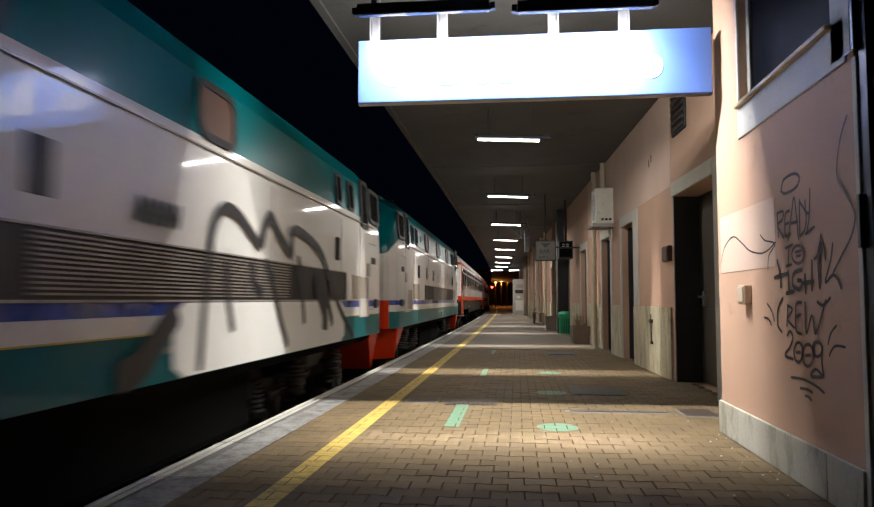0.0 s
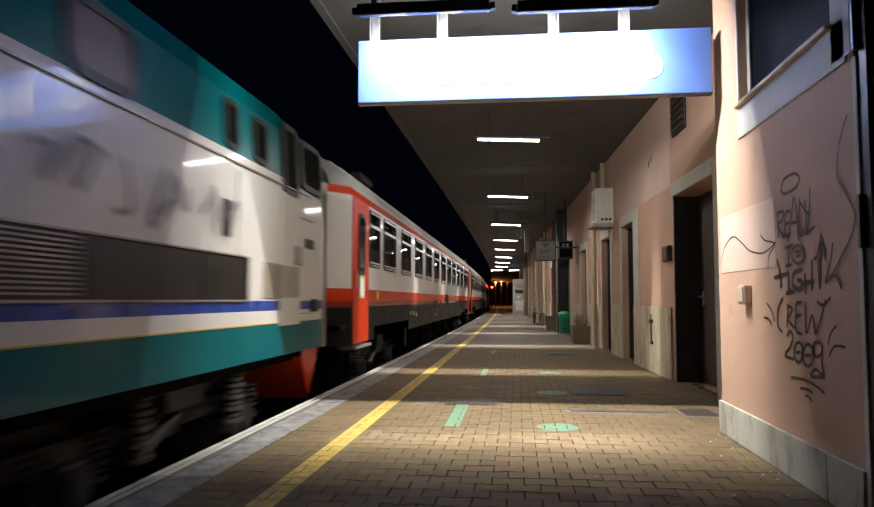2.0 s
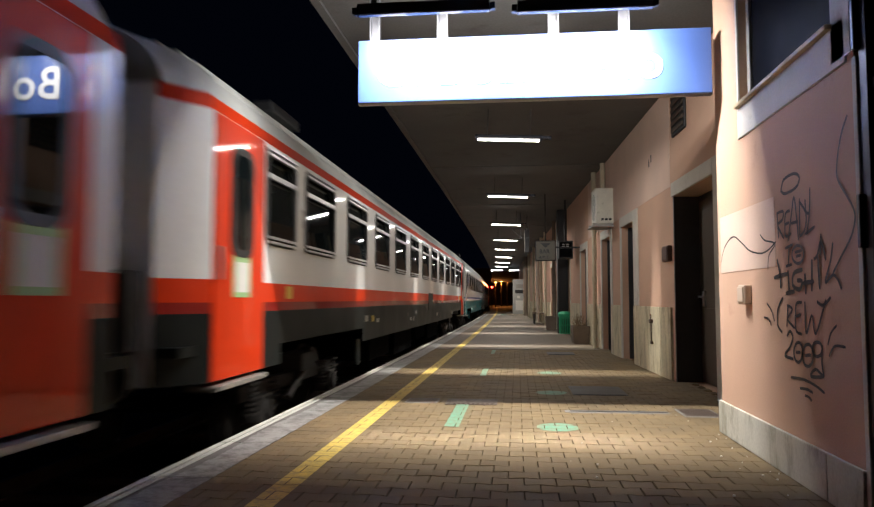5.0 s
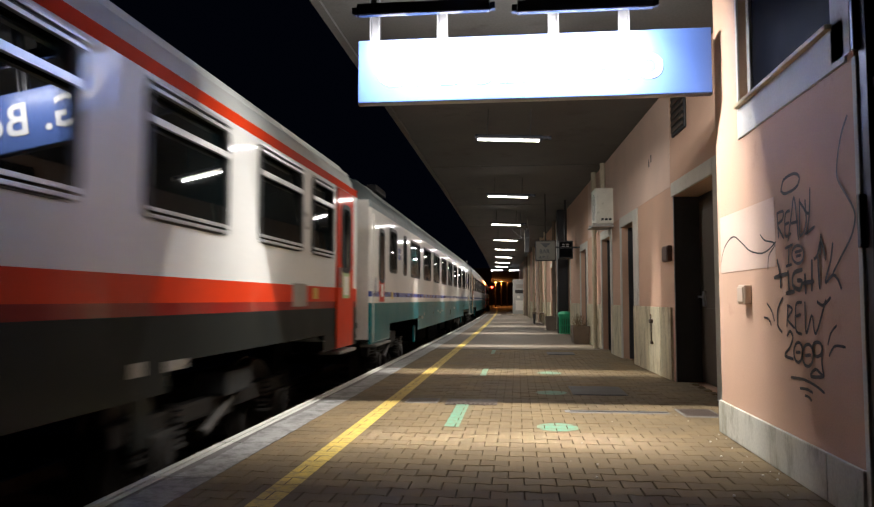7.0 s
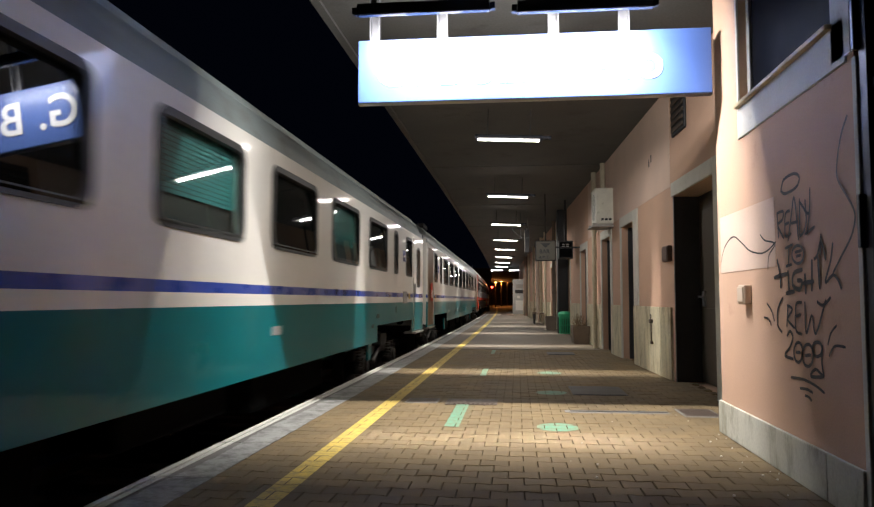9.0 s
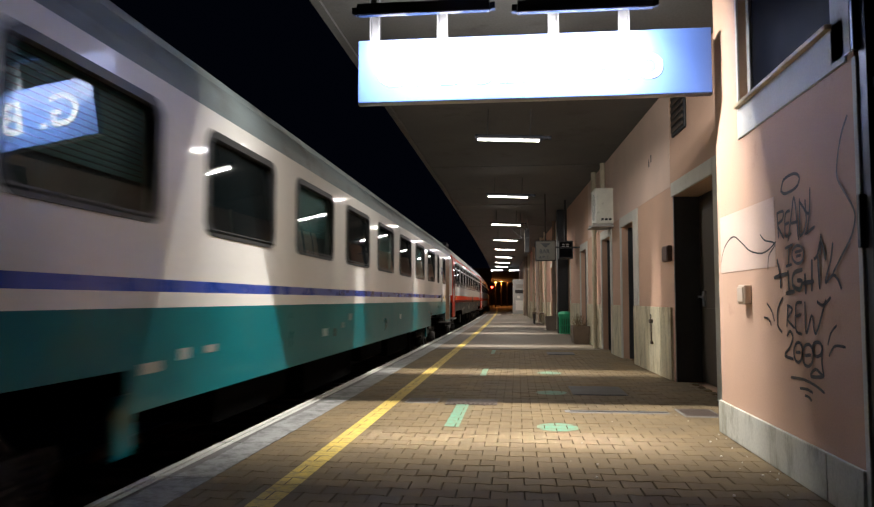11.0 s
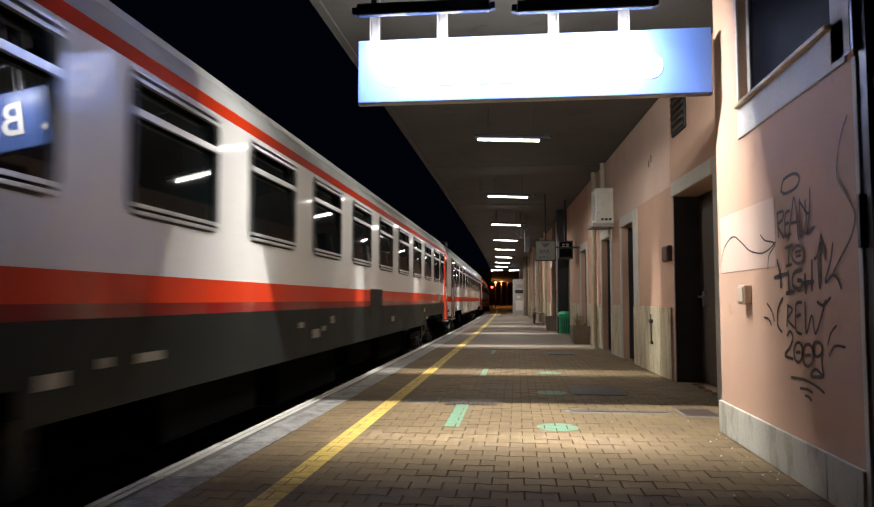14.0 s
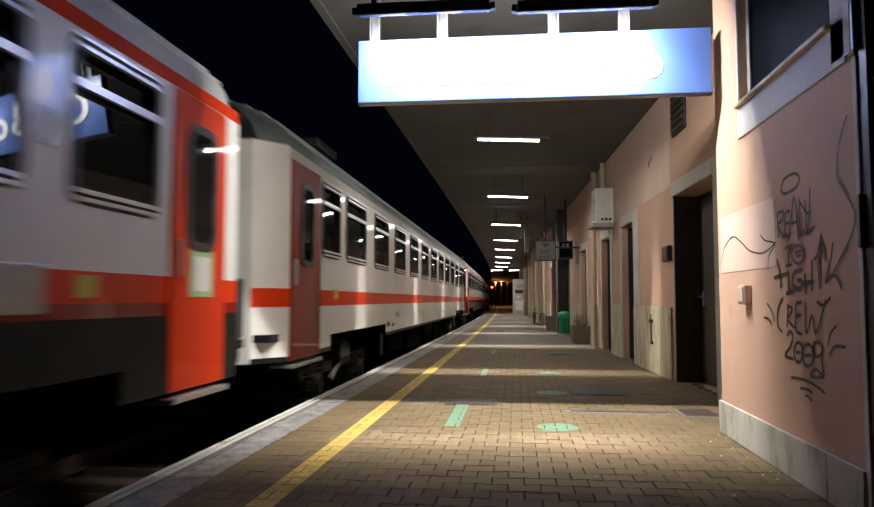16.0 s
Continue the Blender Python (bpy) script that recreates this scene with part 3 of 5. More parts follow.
part("pipe", rod(bmesh.new(), (-0.1, 15.3, 0.0), (-0.1, 15.3, 3.69), 0.09, None, 14), CREAMPIPE, pipe2)
part("dark_pier", boxed(-0.12, -0.001, 15.5, 16.6, 0, 3.69, 0.01), DARKMETAL, pipe2)

ac = thing("air_conditioner", "aged white outdoor air conditioner on wall brackets", "air conditioner", WALL @ pose(0.02, 6.42, 2.4))
part("casing", boxed(-0.34, -0.02, -0.42, 0.18, 0.0, 0.64, 0.02), ACWHITE, ac)
part("top_cover", boxed(-0.35, -0.01, -0.43, 0.19, 0.635, 0.66, 0.008), ACWHITE, ac)
fanring = bmesh.new()
for k in range(7):
    r = 0.05 + 0.03 * k
    for i in range(24):
        a0, a1 = 2 * math.pi * i / 24, 2 * math.pi * (i + 1) / 24
        fanring.faces.new([fanring.verts.new((-0.344, -0.12 + rr * math.cos(a), 0.33 + rr * math.sin(a))) for rr, a in ((r, a0), (r, a1), (r + 0.012, a1), (r + 0.012, a0))])
part("fan_grille", fanring, DARKMETAL, ac)
gv = bmesh.new()
for k in range(3):
    box(gv, -0.25 + 0.07 * k, -0.2 + 0.07 * k, -0.426, -0.42, 0.06, 0.1)
part("valve_plate", gv, DARKMETAL, ac)
part("side_frame", boxed(-0.31, -0.23, -0.426, -0.42, 0.06, 0.22, 0.002), ACWHITE, ac)
for y in (-0.36, 0.12):
    bk = boxed(-0.4, 0.02, y - 0.02, y + 0.02, -0.03, 0.018, 0.004)
    box(bk, -0.02, 0.02, y - 0.02, y + 0.02, -0.03, 0.4, 0, 0.004)
    part("bracket", bk, STEP, ac)
part("tray", boxed(-0.42, -0.0, -0.45, 0.22, -0.06, -0.032, 0.006), STEP, ac)
part("hose", rod(bmesh.new(), (-0.1, 0.32, 0.3), (-0.1, 0.32, 1.26), 0.05, None, 10), CREAMPIPE, ac)

vent = thing("wall_vent", "dark louvred vent grille high on the wall", "vent", WALL)
part("frame", boxed(-0.03, -0.001, 0.93, 1.53, 2.99, 3.53, 0.01), DARKMETAL, vent)
for k in range(6):
    part("slat", boxed(-0.045, -0.03, 0.97, 1.49, 3.03 + 0.082 * k, 3.075 + 0.082 * k, 0.003), IRON, vent)
jb = thing("junction_box", "small dark brown junction box by the door", "junction box", WALL)
part("casing", boxed(-0.06, -0.001, 1.7, 2.0, 1.48, 1.68, 0.012), BROWNBOX, jb)
part("lid", boxed(-0.07, -0.06, 1.72, 1.98, 1.5, 1.66, 0.004), BROWNBOX, jb)
sl = thing("wall_slots", "two small dark slots in the plaster", "wall slot", WALL)
part("slot", boxed(-0.008, -0.001, 2.78, 2.82, 2.93, 3.03), BLACKPLASTIC, sl)
part("slot", boxed(-0.008, -0.001, 2.92, 2.96, 2.89, 2.99), BLACKPLASTIC, sl)
hk = thing("iron_latch", "rusty iron rod and latch on the stained dado", "iron latch", WALL)
part("rod", rod(bmesh.new(), (-0.05, 2.78, 0.4), (-0.05, 2.78, 0.8), 0.008, None, 8), IRON, hk)
part("hook", boxed(-0.07, -0.03, 2.74, 2.84, 0.68, 0.73, 0.006), IRON, hk)
part("foot", boxed(-0.06, -0.03, 2.74, 2.82, 0.39, 0.43, 0.006), IRON, hk)

# ---- spray lettering on the block wall ----
at_wall = lambda a, b: (BX - 0.004, a, b)


def word(rows, width, name):
    """Strokes given as (u, v) on the wall: u towards the viewer, v up."""
    bm = bmesh.new()
    for st in rows:
        ribbon(bm, smooth_line([(5.2 - u, v) for u, v in st], 5), width, at_wall)
    return part(name, bm, SPRAY, block)


word([[(0.699, 1.519), (0.708, 1.428), (0.719, 1.362)], [(0.698, 1.513), (0.797, 1.513), (0.786, 1.467), (0.709, 1.44), (0.799, 1.355)], [(0.905, 1.505), (0.836, 1.494), (0.82, 1.417), (0.832, 1.364), (0.91, 1.374)], [(0.828, 1.434), (0.891, 1.439)], [(0.86, 1.333), (0.924, 1.475), (0.971, 1.572), (1.003, 1.432), (1.018, 1.326)], [(0.914, 1.43), (1.018, 1.431)], [(1.048, 1.554), (1.039, 1.34)], [(1.046, 1.538), (1.132, 1.461), (1.111, 1.377), (1.039, 1.346)], [(1.125, 1.538), (1.133, 1.472), (1.172, 1.457)], [(1.196, 1.592), (1.177, 1.456), (1.137, 1.353)], [(1.109, 1.351), (1.244, 1.38)]], 0.0175, "word_ready")
word([[(0.81, 1.296), (0.934, 1.31)], [(0.873, 1.303), (0.858, 1.196)], [(0.817, 1.192), (0.91, 1.199)], [(1.087, 1.244), (1.065, 1.214), (1.014, 1.2), (0.956, 1.209), (0.919, 1.237), (0.922, 1.272), (0.963, 1.295), (1.022, 1.297), (1.07, 1.277), (1.087, 1.244)], [(0.96, 1.263), (1.061, 1.268)], [(0.973, 1.24), (1.045, 1.244)]], 0.0175, "word_to")
word([[(0.675, 1.24), (0.718, 1.155), (0.727, 1.067)], [(0.615, 1.132), (0.845, 1.15)], [(0.847, 1.168), (0.858, 1.042)], [(0.805, 1.037), (0.942, 1.047)], [(1.061, 1.164), (0.936, 1.147), (0.915, 1.081), (1.015, 1.057), (1.047, 1.1), (0.977, 1.107)], [(1.092, 1.142), (1.097, 1.029)], [(1.192, 1.212), (1.178, 1.044)], [(1.06, 1.089), (1.208, 1.096)], [(1.269, 1.223), (1.28, 1.053)]], 0.025, "word_fight")
word([[(1.316, 1.335), (1.297, 1.226)], [(1.218, 1.212), (1.262, 1.228), (1.313, 1.297), (1.365, 1.197)]], 0.02, "arrow_up")
word([[(1.453, 1.281), (1.418, 1.189), (1.349, 1.087), (1.44, 1.121), (1.495, 1.098), (1.534, 1.049)]], 0.018, "arrow_side")
word([[(1.656, 1.864), (1.582, 1.782), (1.528, 1.657), (1.533, 1.579), (1.622, 1.488), (1.688, 1.414), (1.693, 1.358), (1.648, 1.289), (1.536, 1.202), (1.441, 1.129)]], 0.015, "long_line")
word([[(0.755, 1.014), (0.667, 0.943), (0.659, 0.848), (0.731, 0.81)], [(0.83, 0.968), (0.804, 0.842)], [(0.814, 0.968), (0.895, 0.946), (0.823, 0.888), (0.925, 0.841)], [(1.038, 0.986), (0.951, 0.969), (0.94, 0.836), (1.024, 0.812)], [(0.946, 0.908), (1.018, 0.92)], [(1.08, 0.991), (1.085, 0.82), (1.168, 0.918), (1.212, 0.824), (1.349, 1.002)], [(1.238, 0.992), (1.311, 0.972), (1.409, 1.012)]], 0.0175, "word_crew")
word([[(0.8, 0.79), (0.849, 0.821), (0.891, 0.789), (0.841, 0.73), (0.759, 0.679), (0.887, 0.668)], [(1.027, 0.715), (1.009, 0.679), (0.971, 0.657), (0.928, 0.66), (0.902, 0.687), (0.905, 0.725), (0.936, 0.756), (0.98, 0.765), (1.015, 0.749), (1.027, 0.715)], [(0.929, 0.708), (0.996, 0.713)], [(1.172, 0.71), (1.151, 0.671), (1.106, 0.647), (1.055, 0.65), (1.023, 0.678), (1.026, 0.719), (1.063, 0.752), (1.115, 0.763), (1.157, 0.745), (1.172, 0.71)], [(1.056, 0.699), (1.138, 0.709)], [(1.285, 0.748), (1.269, 0.724), (1.231, 0.708), (1.188, 0.71), (1.161, 0.727), (1.163, 0.753), (1.194, 0.775), (1.237, 0.781), (1.273, 0.771), (1.285, 0.748)], [(1.289, 0.769), (1.276, 0.687), (1.294, 0.61)], [(1.293, 0.608), (1.197, 0.639), (1.128, 0.596), (1.294, 0.61)]], 0.0185, "number_tag")
word([[(0.842, 0.561), (1.018, 0.569), (1.177, 0.555), (1.299, 0.529)], [(0.971, 0.515), (1.069, 0.521), (1.148, 0.512)], [(1.038, 0.485), (1.092, 0.482), (1.131, 0.469)]], 0.016, "underline")
word([[(0.775, 1.639), (0.828, 1.695), (0.982, 1.703), (1.057, 1.668), (1.004, 1.621), (0.837, 1.612), (0.768, 1.64)]], 0.018, "oval")
word([[(0.478, 0.978), (0.563, 0.93), (0.603, 0.87)], [(0.415, 0.89), (0.506, 0.88), (0.546, 0.844)], [(1.466, 0.876), (1.394, 0.834), (1.355, 0.773)], [(1.362, 0.719), (1.435, 0.773), (1.555, 0.776)]], 0.014, "ticks")
word([[(-0.528, 1.267), (-0.416, 1.387), (-0.197, 1.45), (-0.005, 1.395), (0.172, 1.326), (0.393, 1.294), (0.542, 1.309), (0.667, 1.348)], [(0.384, 1.415), (0.475, 1.37), (0.649, 1.335), (0.539, 1.272), (0.514, 1.187)]], 0.011, "left_wave")

# ---- marks, gratings and covers in the floor ----


def flat(bm, pts, z0, z1):
    lo = [bm.verts.new((x, y, z0)) for x, y in pts]
    hi = [bm.verts.new((x, y, z1)) for x, y in pts]
    bm.faces.new(hi)
    for i in range(len(pts)):
        j = (i + 1) % len(pts)
        bm.faces.new((lo[i], lo[j], hi[j], hi[i]))
    return bm


def disc(cx, cy, r, n=28, wob=0.02, seed=1):
    g = random.Random(seed)
    return [(cx + (r + g.uniform(-wob, wob)) * math.cos(2 * math.pi * i / n), cy + (r + g.uniform(-wob, wob)) * math.sin(2 * math.pi * i / n)) for i in range(n)]


gr = thing("floor_grating", "rusty iron grating set in the paving", "grating")
part("frame", boxed(-0.7, -0.2, 7.02, 7.4, -0.02, 0.004, 0.003), IRON, gr)
for k in range(10):
    part("bar", boxed(-0.67 + 0.046 * k, -0.645 + 0.046 * k, 7.05, 7.37, 0.003, 0.01, 0.002), IRON, gr)
for (x0, x1, y0, y1), lab, m in (((-1.1, -0.78, 7.1, 7.42), "brown iron inspection cover in the paving", IRON), ((0.58, 1.15, 7.85, 8.62), "dark metal cover plate in the paving", DARKMETAL),
                                 ((1.42, 1.74, 6.5, 6.95), "brown worn cover plate by the wall", IRON), ((0.55, 1.05, 13.5, 14.15), "dark metal cover plate in the paving", DARKMETAL)):
    cv = thing("inspection_cover", lab, "cover plate", group="floor covers")
    part("rim", boxed(x0, x1, y0, y1, -0.02, 0.002, 0.002), COPING if m is IRON else DARKMETAL, cv)
    part("plate", boxed(x0 + 0.02, x1 - 0.02, y0 + 0.02, y1 - 0.02, 0.001, 0.006, 0.002), m, cv)
dr = thing("floor_drain", "long slot drain across the paving", "drain")
part("channel", boxed(0.42, 1.33, 6.64, 6.78, -0.02, 0.002, 0.002), COPING, dr)
part("slot", boxed(0.47, 1.32, 6.685, 6.735, 0.001, 0.006), BLACKPLASTIC, dr)
lg = random.Random(11)
lb = bmesh.new()
for k in range(24):
    x, y, s = lg.uniform(0.2, 1.48), lg.uniform(3.8, 6.6), lg.uniform(0.004, 0.012)
    if lg.random() < 0.6:
        x = 1.5 - abs(lg.gauss(0, 0.12))
    box(lb, x, x + s, y, y + s * 1.4, 0.0, s * 0.5)
tagged(part("litter_bits", lb, PAPER), "tiny pale litter crumbs along the wall foot", "litter", kind="stuff")

# ---- things along the wall ----
binn = thing("litter_bin", "green ribbed plastic litter bin with a domed lid", "litter bin", pose(1.375, 21.4, 0))
part("liner", lathe(bmesh.new(), [(0.13, 0.02), (0.15, 0.5), (0.14, 0.51)], 24), BLACKPLASTIC, binn)
for k in range(20):
    a = 2 * math.pi * k / 20
    sl_ = boxed(-0.014, 0.014, -0.008, 0.008, 0.04, 0.5, 0.004)
    o = part("slat", sl_, BINGREEN, binn)
    o.matrix_basis = pose(0.175 * math.cos(a), 0.175 * math.sin(a), 0, 0, 0, math.degrees(a) + 90)
for z in (0.04, 0.27, 0.47):
    part("hoop", lathe(bmesh.new(), [(0.175, z - 0.015), (0.19, z - 0.012), (0.19, z + 0.012), (0.175, z + 0.015)], 24), BINGREEN, binn)
part("lid", lathe(bmesh.new(), [(0.19, 0.5), (0.205, 0.51), (0.205, 0.6), (0.16, 0.655), (0.06, 0.67), (0.0, 0.67001)], 24), BINGREEN, binn)


def planter(x, y, w, d, h, dry, label):
    p = thing("planter", label, "planter", pose(x, y, 0), group="planters on the platform")
    bm = bmesh.new()
    lo = [bm.verts.new((sx * w / 2 * 0.86, sy * d / 2 * 0.86, 0)) for sx, sy in ((-1, -1), (1, -1), (1, 1), (-1, 1))]
    hi = [bm.verts.new((sx * w / 2, sy * d / 2, h)) for sx, sy in ((-1, -1), (1, -1), (1, 1), (-1, 1))]
    inn = [bm.verts.new((sx * (w / 2 - 0.05), sy * (d / 2 - 0.05), h)) for sx, sy in ((-1, -1), (1, -1), (1, 1), (-1, 1))]
    dee = [bm.verts.new((sx * (w / 2 - 0.06), sy * (d / 2 - 0.06), h - 0.06)) for sx, sy in ((-1, -1), (1, -1), (1, 1), (-1, 1))]
    bm.faces.new(lo[::-1])
    for a, b in ((lo, hi), (hi, inn), (inn, dee)):
        for i in range(4):
            j = (i + 1) % 4
            bm.faces.new((a[i], a[j], b[j], b[i]))
    part("tub", bm, PLANTERMAT, p)
    part("soil", boxed(-w / 2 + 0.05, w / 2 - 0.05, -d / 2 + 0.05, d / 2 - 0.05, h - 0.09, h - 0.045), SOIL, p)
    if dry:
        g = random.Random(int(y * 10))
        tw = bmesh.new()
        for k in range(60):
            bx, by = g.uniform(-w / 3, w / 3), g.uniform(-d / 3, d / 3)
            tip = (bx + g.gauss(0, 0.08), by + g.gauss(0, 0.08), h + g.uniform(0.08, 0.34))
            rod(tw, (bx, by, h - 0.05), tip, 0.004, 0.0015, 4)
            for _ in range(2):
                f = g.uniform(0.4, 0.9)
                c = Vector((bx, by, h - 0.05)).lerp(Vector(tip), f)
                u = Vector((g.gauss(0, 1), g.gauss(0, 1), g.gauss(0, 0.6))).normalized() * 0.045
                v = u.cross(Vector((0, 0, 1))) * 0.45
                tw.faces.new([tw.verts.new(q) for q in (c, c + u * 0.5 + v, c + u, c + u * 0.5 - v)])
        part("dry_plant", tw, TWIG, p, "withered brown plant")
    return p


planter(1.44, 17.2, 0.38, 0.9, 0.4, True, "brown concrete planter with a withered plant")
planter(1.1, 24.6, 0.34, 0.8, 0.45, False, "brown concrete planter without plants")
planter(0.95, 37.0, 0.4, 0.9, 0.38, True, "dark concrete planter with dry twigs")

bench = thing("bench", "dark slatted platform bench against the wall", "bench", pose(0.98, 31.0, 0))
for k in range(4):
    part("seat_slat", boxed(-0.32 + 0.12 * k, -0.22 + 0.12 * k, -0.8, 0.8, 0.42, 0.45, 0.008), WOODPOST, bench)
for k in range(3):
    part("back_slat", boxed(0.17 + 0.03 * k, 0.2 + 0.03 * k, -0.8, 0.8, 0.52 + 0.13 * k, 0.62 + 0.13 * k, 0.008), WOODPOST, bench)
for y in (-0.6, 0.6):
    lgm = boxed(-0.3, -0.25, y - 0.03, y + 0.03, 0, 0.42, 0.006)
    part("leg", lgm, DARKMETAL, bench)
    part("leg", boxed(0.15, 0.2, y - 0.03, y + 0.03, 0, 0.9, 0.006), DARKMETAL, bench)

bar = thing("bar_sign", "cream square hanging sign lettered bar with a dark triangle", "sign", pose(0.72, 18.6, 0))
part("plate", boxed(-0.26, 0.26, -0.05, 0.05, 1.98, 2.5, 0.015), DARKMETAL, bar)
part("face", boxed(-0.235, 0.235, -0.06, -0.05, 2.005, 2.475, 0.004), SIGNCREAM, bar)
tri = bmesh.new()
a_, b_, c_ = [tri.verts.new(p) for p in ((-0.13, -0.062, 2.43), (0.13, -0.062, 2.43), (0.0, -0.062, 2.31))]
tri.faces.new((a_, c_, b_))
part("triangle", tri, BLACKPLASTIC, bar)
lettering("BAR", 0.14, pose(-0.155, -0.064, 2.175, 90), BLACKPLASTIC, "lettering", bar, 0.002)
lettering("a.e.c.", 0.14, pose(-0.17, -0.064, 2.045, 90), BLACKPLASTIC, "lettering", bar, 0.001)
part("hanger", rod(bmesh.new(), (0.0, 0, 2.5), (0.0, 0, 3.69), 0.015, None, 8), DARKMETAL, bar)
part("arm", boxed(0.26, 0.95, -0.02, 0.02, 2.3, 2.34, 0.004), DARKMETAL, bar)

mon = thing("departure_monitor", "black departure monitor case on a wall arm", "monitor", pose(1.3, 19.8, 0))
part("case", boxed(-0.19, 0.19, -0.12, 0.12, 2.1, 2.58, 0.02), BLACKPLASTIC, mon)
part("screen", boxed(-0.16, 0.16, -0.128, -0.12, 2.14, 2.54, 0.004), BLACKGLASS, mon)
for k, zz in enumerate((2.42, 2.47)):
    for j in range(2):
        part("caption_bar", boxed(-0.1 + 0.11 * j, -0.03 + 0.11 * j, -0.132, -0.128, zz, zz + 0.02), GREYCAB, mon)
part("arm", rod(bmesh.new(), (0.0, 0, 2.58), (0.0, 0, 3.69), 0.03, None, 8), DARKMETAL, mon)

ps = thing("platform_number_sign", "lit white platform sign edge under the canopy", "sign", pose(0.33, 23.5, 0))
part("box", boxed(-0.08, 0.06, -0.35, 0.35, 2.5, 3.24, 0.01), DARKMETAL, ps)
part("lit_face", boxed(-0.088, -0.08, -0.33, 0.33, 2.53, 3.2, 0.003), PAPER, ps)
for y in (-0.2, 0.2):
    part("hanger", rod(bmesh.new(), (0, y, 3.24), (0, y, 3.69), 0.015, None, 6), DARKMETAL, ps)
tri2 = thing("lamp_bracket", "pale triangular bracket frame hanging under the canopy", "bracket", pose(0.12, 22.6, 0))
tb = bmesh.new()
rod(tb, (-0.28, 0, 3.2), (0.0, 0, 2.9), 0.012, None, 6)
rod(tb, (0.2, 0, 3.2), (0.0, 0, 2.9), 0.012, None, 6)
rod(tb, (0.0, 0, 2.9), (0.3, 0, 2.92), 0.012, None, 6)
rod(tb, (-0.28, 0, 3.2), (0.2, 0, 3.2), 0.012, None, 6)
part("frame", tb, GALV, tri2)
part("stem", rod(bmesh.new(), (0.0, 0, 2.9), (0.0, 0, 3.69), 0.012, None, 6), GALV, tri2)

clock = thing("round_lamp_sign", "pale half-round sign on a dark bracket", "sign", pose(1.0, 44.0, 0))
part("disc", rod(bmesh.new(), (0, -0.05, 2.45), (0, 0.05, 2.45), 0.34, None, 28), GREYCAB, clock)
part("bracket", boxed(0.0, 0.5, -0.03, 0.03, 2.7, 2.76, 0.01), DARKMETAL, clock)
part("hood", boxed(-0.4, 0.5, -0.08, 0.08, 2.5, 2.9, 0.03), DARKMETAL, clock)

kiosk = thing("ticket_machine", "grey ticket machine cabinet with pale panels", "ticket machine", pose(0.1, 52.0, 0))
part("cabinet", boxed(-0.42, 0.42, 0, 0.8, 0.0, 2.45, 0.02), GREYCAB, kiosk)
part("poster", boxed(-0.22, 0.4, -0.01, 0.0, 0.25, 0.95, 0.004), PAPER, kiosk)
part("panel", boxed(-0.25, 0.38, -0.02, 0.0, 1.45, 1.7, 0.004), DARKMETAL, kiosk)
part("panel", boxed(-0.2, 0.35, -0.02, 0.0, 1.8, 2.1, 0.004), STEP, kiosk)
part("notice", boxed(-0.1, 0.1, -0.012, 0.0, 1.1, 1.3, 0.003), PAPER, kiosk)
pil = thing("stone_post", "grey square post beside the ticket machine", "post", pose(0.72, 50.0, 0))
part("shaft", boxed(-0.22, 0.22, -0.2, 0.2, 0, 1.85, 0.02), PLANTERMAT, pil)
part("round_plate", rod(bmesh.new(), (0, -0.22, 2.0), (0, -0.16, 2.0), 0.16, None, 20), GREYCAB, pil)
part("cap", boxed(-0.24, 0.24, -0.22, 0.22, 1.85, 1.9, 0.01), DARKMETAL, pil)

# posts and drainpipes further along the wall
for s_, m_, r_ in ((17.4, PLANTERMAT, 0.06), (21.5, CREAMPIPE, 0.05), (24.0, CREAMPIPE, 0.06), (25.6, PLANTERMAT, 0.12), (29.5, CREAMPIPE, 0.06), (34.0, CREAMPIPE, 0.07), (38.0, PLANTERMAT, 0.12)):
    dp = thing("wall_pipe", "old painted pipe standing against the wall", "pipe", WALL @ pose(-0.13, s_, 0), group="wall pipes")
    part("pipe", rod(bmesh.new(), (0, 0, 0), (0, 0, 3.68), r_, None, 12), m_, dp)
    part("collar", rod(bmesh.new(), (0, 0, 1.2), (0, 0, 1.3), r_ * 1.25, None, 12), m_, dp)

# ---- far end: crossing lamps, signal, retaining wall ----
WARM = glow("sodium_lamp_glow", (1.0, 0.42, 0.1), 22)
COOL = glow("cool_lamp_glow", (0.95, 0.97, 1.0), 25)
REDGLOW = glow("red_signal_glow", (1.0, 0.03, 0.02), 30)
